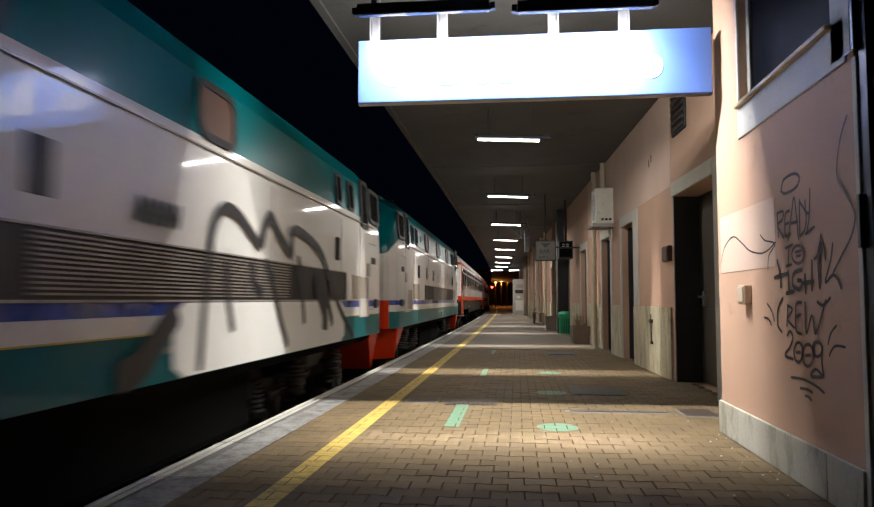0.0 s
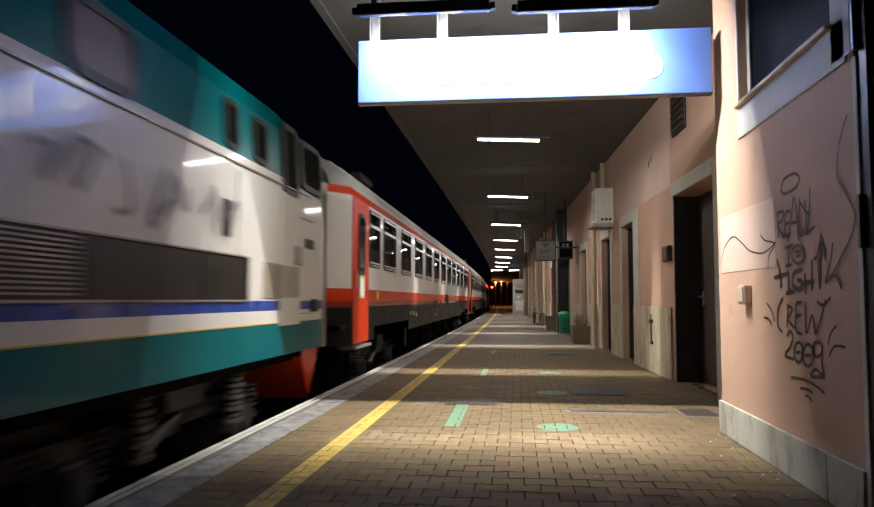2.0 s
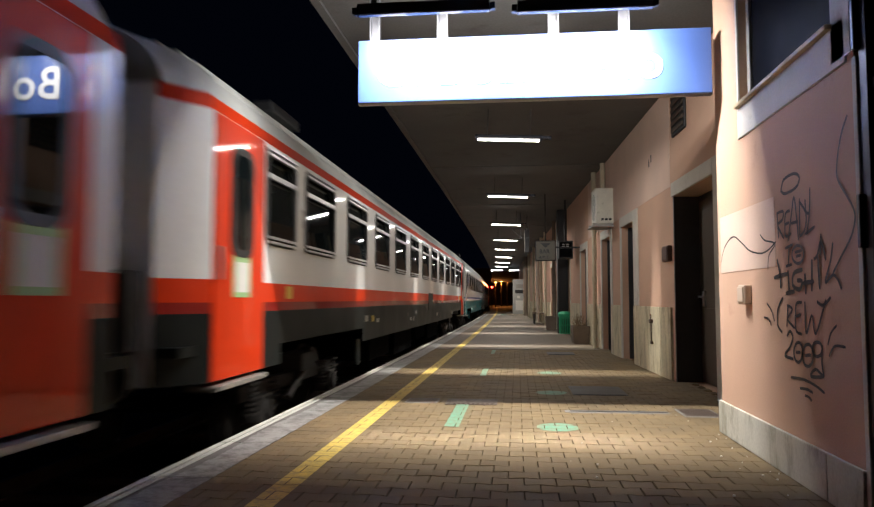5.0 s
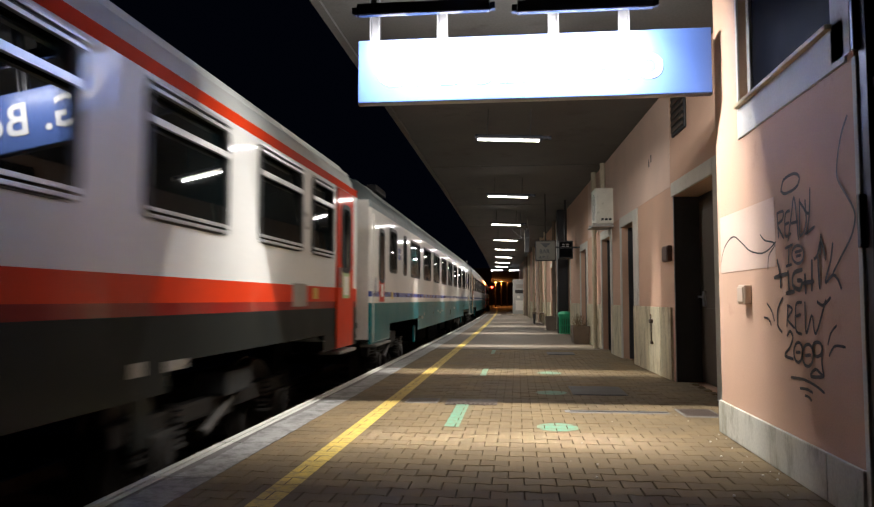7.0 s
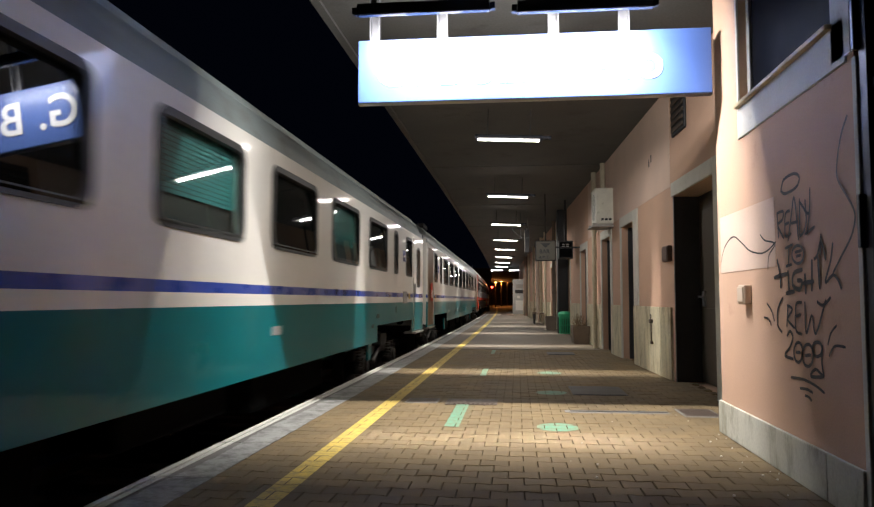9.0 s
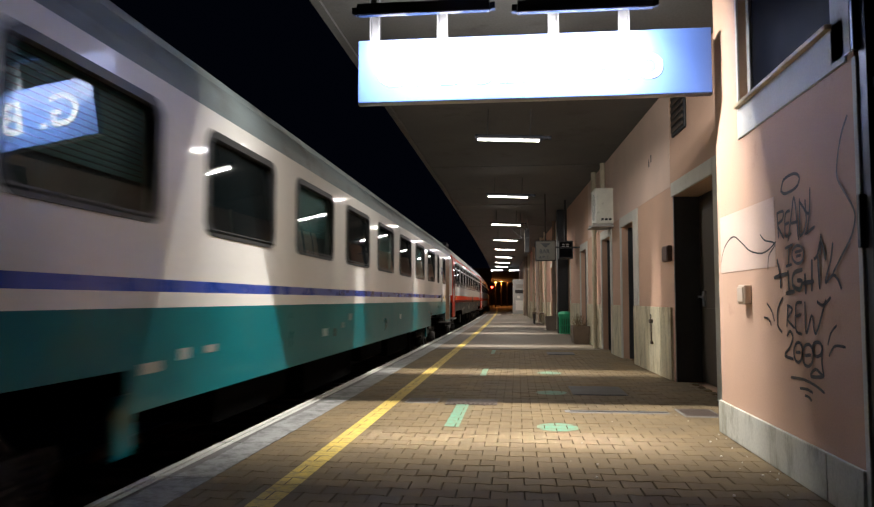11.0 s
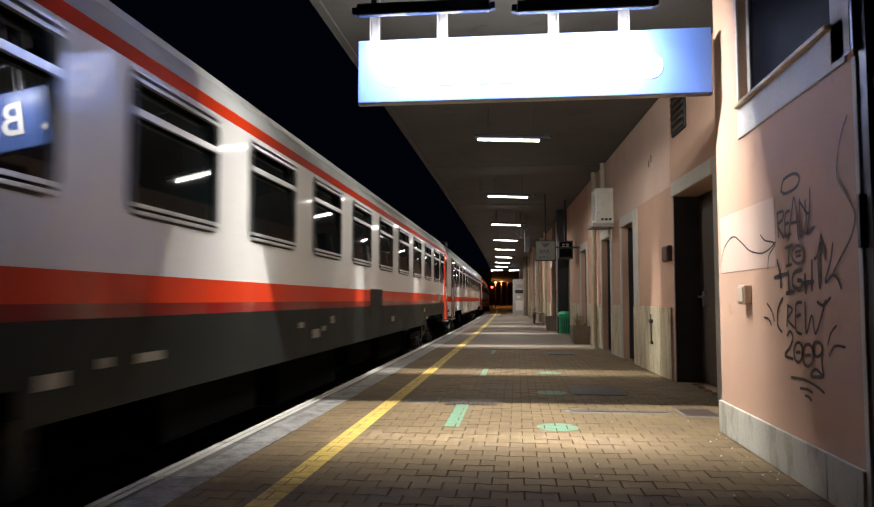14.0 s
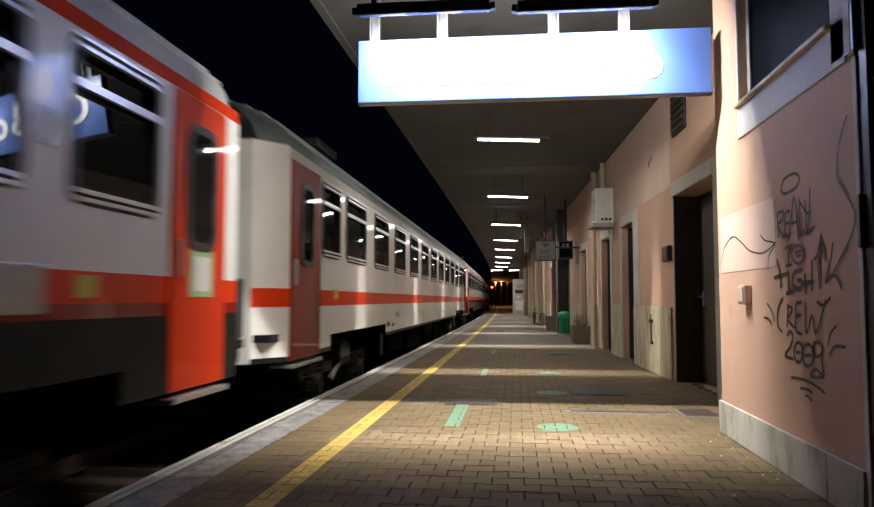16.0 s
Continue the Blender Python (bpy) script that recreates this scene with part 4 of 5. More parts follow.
for x0 in (-2.15, -0.65):
    bl = thing("far_strip_lamp", "bright strip lamp at the canopy end", "strip lamp", pose(x0, 60.0, 3.42), group="canopy end lamps")
    for k in range(3):
        part("tube", boxed(0.02 + 0.32 * k, 0.3 + 0.32 * k, -0.03, 0.03, -0.03, 0.03, 0.01), COOL, bl)
    part("housing", boxed(0.0, 0.98, -0.06, 0.06, 0.035, 0.08, 0.01), HOUSING, bl)
    for x in (0.2, 0.8):
        part("rod", rod(bmesh.new(), (x, 0, 0.08), (x, 0, CANOPY_Z - 3.43), 0.012, None, 6), DARKMETAL, bl)
sg = thing("signal", "railway signal mast showing red", "signal", pose(-3.3, 96.0, 0))
part("mast", rod(bmesh.new(), (0, 0, -1.2), (0, 0, 2.3), 0.06, None, 10), DARKMETAL, sg)
part("head", boxed(-0.22, 0.22, -0.08, 0.08, 2.2, 3.2, 0.03), DARKMETAL, sg)
part("red_light", rod(bmesh.new(), (0, -0.13, 2.63), (0, -0.08, 2.63), 0.13, None, 18), REDGLOW, sg, "lit red lens")
part("dark_lens", rod(bmesh.new(), (0, -0.1, 2.95), (0, -0.08, 2.95), 0.1, None, 14), BLACKGLASS, sg)
for k, (x, y, z) in enumerate(((-2.95, 100.0, 3.4), (-2.35, 108.0, 3.7), (-1.6, 116.0, 4.2), (-0.4, 122.0, 4.6))):
    lp = thing("sodium_lamp", "slim mast with a glowing orange lamp", "lamp post", pose(x, y, 0), group="far orange lamps")
    part("mast", rod(bmesh.new(), (0, 0, -1.2), (0, 0, z), 0.09, 0.06, 10), WOODPOST, lp)
    part("lamp_head", boxed(-0.2, 0.2, -0.25, 0.15, z, z + 0.16, 0.04), DARKMETAL, lp)
    part("lens", boxed(-0.15, 0.15, -0.2, 0.1, z - 0.05, z - 0.002, 0.015), WARM, lp, "glowing orange lens")
    d = bpy.data.lights.new("sodium_light", "POINT")
    d.energy, d.color, d.shadow_soft_size = 260, (1.0, 0.36, 0.08), 0.12
    o = new("sodium_light", d)
    o.location = (x, y - 0.05, z - 0.35)
fw = thing("retaining_wall", "rough stone retaining wall beyond the platform end", "wall", kind="structure")
part("wall", boxed(1.0, 1.6, 60, 200, -1.2, 6.5, 0.02), WOODPOST, fw)
part("end_wall", boxed(-14, 1.0, 150, 150.6, -1.2, 7.5, 0.02), WOODPOST, fw)
for k in range(14):
    part("pier", boxed(0.55, 1.0, 63 + 6 * k, 63.5 + 6 * k, -1.2, 6.0, 0.03), TRIM, fw)
distant = thing("street_lamp", "distant orange street lamp over the train", "street lamp", pose(-14.2, 150.0, 0))
part("pole", rod(bmesh.new(), (0, 0, -1.2), (0, 0, 11.0), 0.12, 0.08, 8), DARKMETAL, distant)
part("lens", rod(bmesh.new(), (0, 0, 11.0), (0, 0, 11.35), 0.3, 0.2, 12), WARM, distant)

tagged(part("wall_pier", boxed(1.2, 1.5, 21.9, 22.4, 0.0, 3.69, 0.01), DARKMETAL), "dark painted pier beside the station wall", "pier", kind="structure")

# ---- the train ----
HALF = 1.41


# small surges of the train ahead of or behind its even run: (seconds, metres)
UNEVEN = ((0, 0.0), (0.5, -0.08), (1, -0.12), (1.5, -0.1), (2, -0.2), (2.5, -0.15), (3, 0.1), (3.5, -0.11), (4, -0.08), (6.5, -0.04), (7, 0.13), (7.5, 0.13), (8, 0.22), (8.5, 0.38), (9, -0.12), (11.5, 0.17),
          (12, -0.02), (12.5, -0.02), (13, -0.2), (13.5, -0.05), (14, 0.04), (14.5, 0.15), (15, 0.1), (15.5, -0.08), (16, -0.37))


def speed_path(t):
    """Metres the train has rolled after t seconds."""
    u = min(max(t, 0.0), 16.0)
    k = max(i for i in range(len(UNEVEN)) if UNEVEN[i][0] <= u and i < len(UNEVEN) - 1)
    (t0, a), (t1, b) = UNEVEN[k], UNEVEN[k + 1]
    f = (u - t0) / (t1 - t0)
    f = f * f * (3 - 2 * f)
    return -0.3 + 9.5557 * t + 0.22338 * t ** 2 - 0.024349 * t ** 3 + 0.000677 * t ** 4 + a + (b - a) * f


def ring_window(w, h, r, lip, depth):
    """A rounded rectangular frame in the yz plane, centred, facing +x."""
    bm = bmesh.new()

    def loop(hw, hh, rad, x):
        out = []
        for cy, cz, a0 in ((hw - rad, hh - rad, 0), (-hw + rad, hh - rad, 90), (-hw + rad, -hh + rad, 180), (hw - rad, -hh + rad, 270)):
            for k in range(5):
                a = radians(a0 + 22.5 * k)
                out.append(bm.verts.new((x, cy + rad * math.cos(a), cz + rad * math.sin(a))))
        return out

    outer0, outer1 = loop(w / 2 + lip, h / 2 + lip, r + lip * 0.5, -depth), loop(w / 2 + lip, h / 2 + lip, r + lip * 0.5, 0.0)
    inner1, inner0 = loop(w / 2 - lip, h / 2 - lip, r - lip * 0.5, 0.0), loop(w / 2 - lip, h / 2 - lip, r - lip * 0.5, -depth)
    for a, b in ((outer0, outer1), (outer1, inner1), (inner1, inner0)):
        for i in range(len(a)):
            j = (i + 1) % len(a)
            bm.faces.new((a[i], a[j], b[j], b[i]))
    return bm


def side_wall(bm, y0, y1, bands, holes, sign, x=HALF):
    """One side of a coach from bands (z0, z1, material), left open at holes (y0, y1, z0, z1)."""
    ys = sorted({y0, y1, *[h[0] for h in holes], *[h[1] for h in holes]})
    zs = sorted({*[b[0] for b in bands], bands[-1][1], *[h[2] for h in holes], *[h[3] for h in holes]})
    vert = {}

    def v(y, z, xx):
        key = (round(y, 4), round(z, 4), round(xx, 4))
        if key not in vert:
            vert[key] = bm.verts.new((sign * xx, y, z))
        return vert[key]

    def width(z):
        return x - 0.05 * max(0.0, (z - 2.96) / 0.11) ** 2 * 0.5

    for a, b in zip(ys, ys[1:]):
        for c, d in zip(zs, zs[1:]):
            ym, zm = (a + b) / 2, (c + d) / 2
            if any(h[0] < ym < h[1] and h[2] < zm < h[3] for h in holes):
                continue
            mi = next(i for z0, z1, i in bands if z0 <= zm <= z1)
            q = [v(a, c, width(c)), v(b, c, width(c)), v(b, d, width(d)), v(a, d, width(d))]
            bm.faces.new(q if sign > 0 else q[::-1]).material_index = mi
    for h in holes:
        if h[2] <= bands[0][0] + 1e-6:
            continue
        for p, q in (((h[0], h[2]), (h[1], h[2])), ((h[1], h[2]), (h[1], h[3])), ((h[1], h[3]), (h[0], h[3])), ((h[0], h[3]), (h[0], h[2]))):
            f = [bm.verts.new((sign * xx, y, z)) for xx, (y, z) in ((x, p), (x, q), (x - 0.09, q), (x - 0.09, p))]
            bm.faces.new(f).material_index = 0
    return bm


def arch(top=3.68, base=3.07, hw=1.385, n=18):
    pts = []
    for i in range(n + 1):
        a = math.pi * i / n
        c, s = math.cos(a), math.sin(a)
        pts.append((hw * math.copysign(abs(c), c), base + (top - base) * abs(s) ** 1.1))
    return pts


def roof_shell(y0, y1, top=3.68):
    bm = bmesh.new()
    pts = arch(top)
    rings = []
    for y, k in ((y0, 0.86), (y0 + 0.5, 1.0), (y1 - 0.5, 1.0), (y1, 0.86)):
        rings.append([bm.verts.new((px * k, y, 3.07 + (pz - 3.07) * (0.93 if k < 1 else 1.0))) for px, pz in pts])
    for a, b in zip(rings, rings[1:]):
        for i in range(len(pts) - 1):
            bm.faces.new((a[i], a[i + 1], b[i + 1], b[i]))
    bm.faces.new(rings[0])
    bm.faces.new(rings[-1][::-1])
    return bm


def wheelset(parent, y):
    bm = bmesh.new()
    for s in (-1, 1):
        rod(bm, (s * 0.70, 0, 0), (s * 0.83, 0, 0), 0.46, 0.45, 28)
        rod(bm, (s * 0.66, 0, 0), (s * 0.70, 0, 0), 0.49, 0.49, 28)
        rod(bm, (s * 0.83, 0, 0), (s * 0.86, 0, 0), 0.2, 0.16, 16)
        for k in range(6):
            a = math.pi * k / 3
            rod(bm, (s * 0.83, 0.3 * math.cos(a), 0.3 * math.sin(a)), (s * 0.845, 0.3 * math.cos(a), 0.3 * math.sin(a)), 0.04, 0.035, 8)
    rod(bm, (-1.0, 0, 0), (1.0, 0, 0), 0.085, 0.085, 14)
    ob = part("wheelset", bm, BOGIE, parent)
    ob.matrix_basis = pose(0, y, 0.46)
    return ob


def bogie(parent, yc, base=2.56, heavy=False):
    b = boxed(-1.02, -0.9, yc - base / 2 - 0.55, yc + base / 2 + 0.55, 0.56, 0.72, 0.03)
    box(b, 0.9, 1.02, yc - base / 2 - 0.55, yc + base / 2 + 0.55, 0.56, 0.72, 0, 0.03)
    box(b, -1.0, 1.0, yc - 0.22, yc + 0.22, 0.5, 0.8, 0, 0.02)
    frame_ob = part("bogie_frame", b, BOGIE, parent)
    for e in (-1, 1):
        for s in (-1, 1):
            ax = boxed(s * 1.0 - 0.1, s * 1.0 + 0.1, yc + e * base / 2 - 0.16, yc + e * base / 2 + 0.16, 0.32, 0.6, 0.03)
            rod(ax, (s * 1.09, yc + e * base / 2, 0.46), (s * 1.14, yc + e * base / 2, 0.46), 0.12, 0.11, 14)
            part("axle_box", ax, BOGIE, frame_ob)
            for d in (-0.3, 0.3):
                sp = bmesh.new()
                for k in range(7):
                    rod(sp, (s * 1.02, yc + e * base / 2 + d, 0.42 + 0.05 * k), (s * 1.02, yc + e * base / 2 + d, 0.445 + 0.05 * k), 0.085 if k % 2 == 0 else 0.07, None, 12)
                part("coil_spring", sp, BOGIE, frame_ob)
    for s in (-1, 1):
        d = rod(bmesh.new(), (s * 1.06, yc - 0.55, 0.45), (s * 1.06, yc + 0.35, 0.8), 0.045, 0.035, 10)
        part("damper", d, DAMPER, frame_ob)
        box_b = boxed(s * 1.0 - 0.16, s * 1.0 + 0.16, yc - 0.3, yc + 0.3, 0.72, 0.93, 0.03)
        part("air_spring", box_b, RUBBER, frame_ob)
    if heavy:
        for s in (-1, 1):
            for d in (-0.8, 0.8):
                sp = bmesh.new()
                for k in range(9):
                    rod(sp, (s * 1.18, yc + d, 0.5 + 0.05 * k), (s * 1.18, yc + d, 0.53 + 0.05 * k), 0.11 if k % 2 == 0 else 0.09, None, 12)
                part("main_spring", sp, DAMPER, frame_ob)
    return frame_ob


MESHES = {}


def leaning_pane(w, h, lean=0.085):
    """A glass pane whose top leans inwards like the coach side."""
    bm = boxed(-0.04, -0.03, -w / 2, w / 2, -h / 2, h / 2)
    for v in bm.verts:
        v.co.x -= lean * v.co.z
    return bm


def window(parent, sign, y0, y1, z0, z1, style):
    w, h = y1 - y0, z1 - z0
    key = ("w", round(w, 3), round(h, 3), style, sign)
    if key not in MESHES:
        bars = None
        if style == "hopper":
            bars = [mesh_of("bar", boxed(a, b, -w / 2 + 0.015, w / 2 - 0.015, c, d)) for a, b, c, d in ((-0.02, 0.008, h / 2 - 0.25, h / 2 - 0.205), (-0.02, 0.012, h / 2 - 0.045, h / 2 - 0.022), (-0.01, 0.016, h / 2 + 0.0, h / 2 + 0.02), (-0.02, 0.012, -h / 2 + 0.03, -h / 2 + 0.055), (0.0, 0.018, -h / 2 - 0.012, -h / 2 + 0.01))]
        MESHES[key] = (mesh_of("window", ring_window(w, h, min(0.11, w * 0.3), 0.028, 0.05)), mesh_of("pane", leaning_pane(w, h)), bars, mesh_of("blind_slat", boxed(-0.1, -0.096, -w / 2, w / 2, -0.014, 0.014)))
    ring, pane, bars, slat = MESHES[key]
    fr = part("window", ring, RUBBER, parent)
    fr.matrix_basis = pose(sign * (HALF + 0.012), (y0 + y1) / 2, (z0 + z1) / 2, 0, 0, 0 if sign > 0 else 180)
    glass = part("pane", pane, CLEAR if style == "blind" else CGLASS, fr)
    for bar_mesh in bars or ():
        part("window_bar", bar_mesh, CALU, fr)
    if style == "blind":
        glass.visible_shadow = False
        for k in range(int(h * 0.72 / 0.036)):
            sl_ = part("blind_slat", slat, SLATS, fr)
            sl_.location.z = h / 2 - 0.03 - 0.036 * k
        # black plate stands in for the unlit compartment behind the slats
        part("unlit_backing", boxed(-0.14, -0.12, -w / 2 - 0.03, w / 2 + 0.03, -h / 2 - 0.03, h / 2 + 0.03), RUBBER, fr)
    return fr


def coach_door(parent, sign, y0, y1, z0, z1, paint, open_panel=False, markings=None):
    d = boxed(-0.05, 0.018, -(y1 - y0) / 2, (y1 - y0) / 2, 0, z1 - z0, 0.012)
    ob = part("door", d, paint, parent, "open brown laminate door" if open_panel else "")
    ob.matrix_basis = pose(sign * (HALF - (0.03 if open_panel else 0)), (y0 + y1) / 2, z0, 0, 0, 0 if sign > 0 else 180)
    if not open_panel:
        w = ring_window(0.42, 0.82, 0.12, 0.03, 0.03)
        r = part("door_window", w, RUBBER, ob)
        r.matrix_basis = pose(0.03, 0, z1 - z0 - 0.62)
        part("door_pane", boxed(0.019, 0.026, -0.2, 0.2, z1 - z0 - 1.02, z1 - z0 - 0.22), CGLASS, ob)
        hb = boxed(0.018, 0.05, -(y1 - y0) / 2 + 0.06, -(y1 - y0) / 2 + 0.09, 0.75, 1.0, 0.008)
        part("door_handle", hb, CALU, ob)
    if markings == "notice":
        part("notice", boxed(0.019, 0.023, -0.17, 0.19, 0.62, 1.04), material_notice_green(), ob, "pale green and white notice")
        part("notice_sheet", boxed(0.024, 0.026, -0.12, 0.14, 0.66, 0.9), PAPER, ob)
    if markings == "badge":
        bm = bmesh.new()
        for k in range(24):
            a0, a1 = 2 * math.pi * k / 24, 2 * math.pi * (k + 1) / 24
            q = [bm.verts.new((0.021, r * math.cos(a), 0.7 + r * math.sin(a))) for r, a in ((0.15, a0), (0.15, a1), (0.19, a1), (0.19, a0))]
            bm.faces.new(q)
        box(bm, 0.019, 0.023, -0.11, 0.11, 0.685, 0.715)
        box(bm, 0.019, 0.023, -0.015, 0.015, 0.6, 0.8)
        for k in range(3):
            box(bm, 0.019, 0.023, -0.14 + 0.02 * k, 0.14 - 0.01 * k, 0.96 + 0.09 * k, 1.0 + 0.09 * k)
        part("door_badge", bm, PAPER, ob, "white ring badge and lettering bars")
    if paint is CCREAM and not open_panel:
        part("door_lower_panel", boxed(0.018, 0.021, -(y1 - y0) / 2 + 0.01, (y1 - y0) / 2 - 0.01, 0.01, 1.5 - z0), CTEAL, ob)
        part("door_stripe", boxed(0.018, 0.021, -(y1 - y0) / 2 + 0.01, (y1 - y0) / 2 - 0.01, 1.6 - z0, 1.68 - z0), CBLUE, ob)
    part("step", boxed(-0.2, 0.06, -(y1 - y0) / 2, (y1 - y0) / 2, -0.07, -0.03, 0.01), STEP, ob, "worn metal edge step")
    return ob


NOTICE = []


def material_notice_green():
    if not NOTICE:
        NOTICE.append(material("notice_green", (0.35, 0.55, 0.25), 0.5, vary=0.1, bump=0.0))
    return NOTICE[0]


def coach(name, label, length, livery):
    """A coach along y, its middle at the origin, standing on the rails."""
    car = thing(name, label, "train coach", group="coaches of the train")
    L = length / 2 - (0.17 if livery["plan"] == "saloon" else 0.42)
    white, stripe, low, cant, end_mat, door_mat = livery["white"], livery["stripe"], livery["low"], livery["cant"], livery["end"], livery["door"]
    mats = [white, CDARKRED, CRED, low, cant, CBLUE, end_mat]
    if stripe == "red":
        bands = [(0.95, 1.45, 3), (1.45, 1.53, 1), (1.53, 1.70, 2), (1.70, 2.96, 0), (2.96, 3.07, 4)]
    elif stripe == "thin":
        bands = [(0.95, 1.0, 3), (1.0, 1.48, 0), (1.48, 1.66, 2), (1.66, 2.96, 0), (2.96, 3.07, 4)]
    else:
        bands = [(0.88, 1.5, 3), (1.5, 1.6, 0), (1.6, 1.68, 5), (1.68, 2.96, 0), (2.96, 3.07, 4)]
    if livery["plan"] == "saloon":
        wins = [(1.72, 2.55)] + [(2.92 + 1.922 * k, 4.14 + 1.922 * k) for k in range(11)] + [(23.74, 24.6)]
        doors = [(0.56, 1.62), (24.78, 25.62)]
        z0, z1, style = 2.07, 2.9, "hopper"
    else:
        wins = [(2.12, 2.86), (3.72, 4.08)] + [(4.72 + 2.17 * k, 6.17 + 2.17 * k) for k in range(8)] + [(22.1, 22.46), (23.46, 24.2)]
        doors = [(0.62, 1.9), (24.42, 25.7)]
        z0, z1, style = 2.05, 2.79, "plain"
    wins = [(a - 13.2, b - 13.2) for a, b in wins]
    doors = [(a - 13.2, b - 13.2) for a, b in doors]
    body = bmesh.new()
    flat = 13.2 - 0.52 if livery["plan"] == "saloon" else L - 0.02
    for s in (-1, 1):
        side_wall(body, -flat, flat, bands, [(a, b, z0, z1) for a, b in wins] + [(e * 9.2 - 1.85, e * 9.2 + 1.85, bands[0][0], 1.14) for e in (-1, 1)] + ([(a, b, 0.92, 2.86) for a, b in doors] if livery.get("open") else []), s)
    # tapered corners and end walls
    for e in (-1, 1):
        prof = [(HALF, e * flat), (1.16, e * L)] if flat < L - 0.1 else [(HALF, e * flat), (HALF - 0.03, e * L)]
        for s in (-1, 1):
            for c, d, mi in bands:
                q = [body.verts.new((s * x, y, z)) for (x, y), z in ((prof[0], c), (prof[1], c), (prof[1], d), (prof[0], d))]
                body.faces.new(q if s * e > 0 else q[::-1]).material_index = 6 if mi in (0,) else mi
        q = [body.verts.new((x * prof[1][0], e * L, z)) for x, z in ((-1, 0.95), (1, 0.95), (1, 3.07), (-1, 3.07))]
        body.faces.new(q if e < 0 else q[::-1]).material_index = 6
    box(body, -HALF + 0.06, HALF - 0.06, -L + 0.02, L - 0.02, 1.15, 1.22, 3)
    bmesh.ops.remove_doubles(body, verts=body.verts[:], dist=0.002)
    part("body", body, mats, car)
    roof = part("roof", roof_shell(-L, L), livery["roof"], car, smooth=True)
    ra = arch()
    for px, pz in ra[2:8] + ra[11:17]:
        part("roof_rib", boxed(px - 0.012, px + 0.012, -L + 0.5, L - 0.5, pz - 0.03, pz + 0.012), livery["roof"], roof)
    for e in (-1, 1):
        g = boxed(-0.62, 0.62, e * L - 0.02 if e > 0 else e * L - 0.16, e * L + 0.16 if e > 0 else e * L + 0.02, 1.15, 3.1, 0.08)
        part("gangway", g, RUBBER, car)
        for s in (-1, 1):
            bf = rod(bmesh.new(), (s * 0.875, e * (L - 0.1), 1.06), (s * 0.875, e * (L + 0.1), 1.06), 0.09, 0.08, 14)
            rod(bf, (s * 0.875, e * (L + 0.1), 1.06), (s * 0.875, e * (L + 0.14), 1.06), 0.22, 0.21, 20)
            part("buffer", bf, BOGIE, car)
            part("end_cable_box", boxed(s * 1.0 - 0.09, s * 1.0 + 0.09, e * (L + 0.08) - 0.1, e * (L + 0.08) + 0.1, 1.2, 1.75, 0.03), BLACKPLASTIC, car)
    n = 0
    for s in (1, -1):
        for a, b in wins:
            st = style
            if style == "plain" and s > 0 and b - a > 1 and n % 2 == 0:
                st = "blind"
            n += 1
            window(car, s, a, b, z0, z1, st)
        for k, (a, b) in enumerate(doors):
            coach_door(car, s, a, b, 0.95 if livery["plan"] == "saloon" else 0.9, 2.95 if livery["plan"] == "saloon" else 2.88, door_mat, livery.get("open", False), livery.get("marks", (None, None))[k])
    # lower edge fittings on both flanks
    rng = random.Random(length * 10 + len(name) + len(label))
    for s in (-1, 1):
        for y in (-7.2, -6.7, -6.3, -3.1, -2.6, -2.2, -1.8, 2.4, 6.9, 7.3):
            wdt = rng.uniform(0.1, 0.32)
            zz = rng.uniform(1.08, 1.28)
            m = rng.choice((CALU, STEP, DAMPER, CYELLOW) if stripe != "blue" else (CALU, STEP, DAMPER))
            part("data_plate", boxed(s * (HALF + 0.001) - 0.004, s * (HALF + 0.001) + 0.004, y, y + wdt, zz, zz + rng.uniform(0.05, 0.1)), m, car)
        for y in (-10.9, 10.6):
            part("class_plate", boxed(s * (HALF + 0.001) - 0.004, s * (HALF + 0.001) + 0.004, y, y + 0.18, 1.56, 1.68), CYELLOW, car, "small yellow plate")
        if stripe == "blue":
            part("red_notice", boxed(s * (HALF + 0.02) - 0.005, s * (HALF + 0.02) + 0.005, -12.14, -11.72, 1.52, 1.98, 0.004), CRED, car, "small red and white notice plate")
            part("notice_ring", boxed(s * (HALF + 0.026) - 0.002, s * (HALF + 0.026) + 0.002, -12.03, -11.83, 1.6, 1.8), PAPER, car)
        if stripe == "red":
            vp = part("vent_panel", boxed(s * HALF - 0.006, s * HALF + 0.006, 0.55, 1.55, 1.3, 1.72, 0.004), CGREY, car, "dark vent panel")
            for k in range(5):
                part("vent_slat", boxed(s * HALF - 0.004, s * HALF + 0.008, 3.1, 3.62, 1.02 + 0.034 * k, 1.036 + 0.034 * k), DAMPER, vp)
        part("route_box", boxed(s * (HALF + 0.001) - 0.012, s * (HALF + 0.001) + 0.012, 9.9, 10.35, 1.48, 1.72, 0.01), STEP, car, "grey framed vent box")
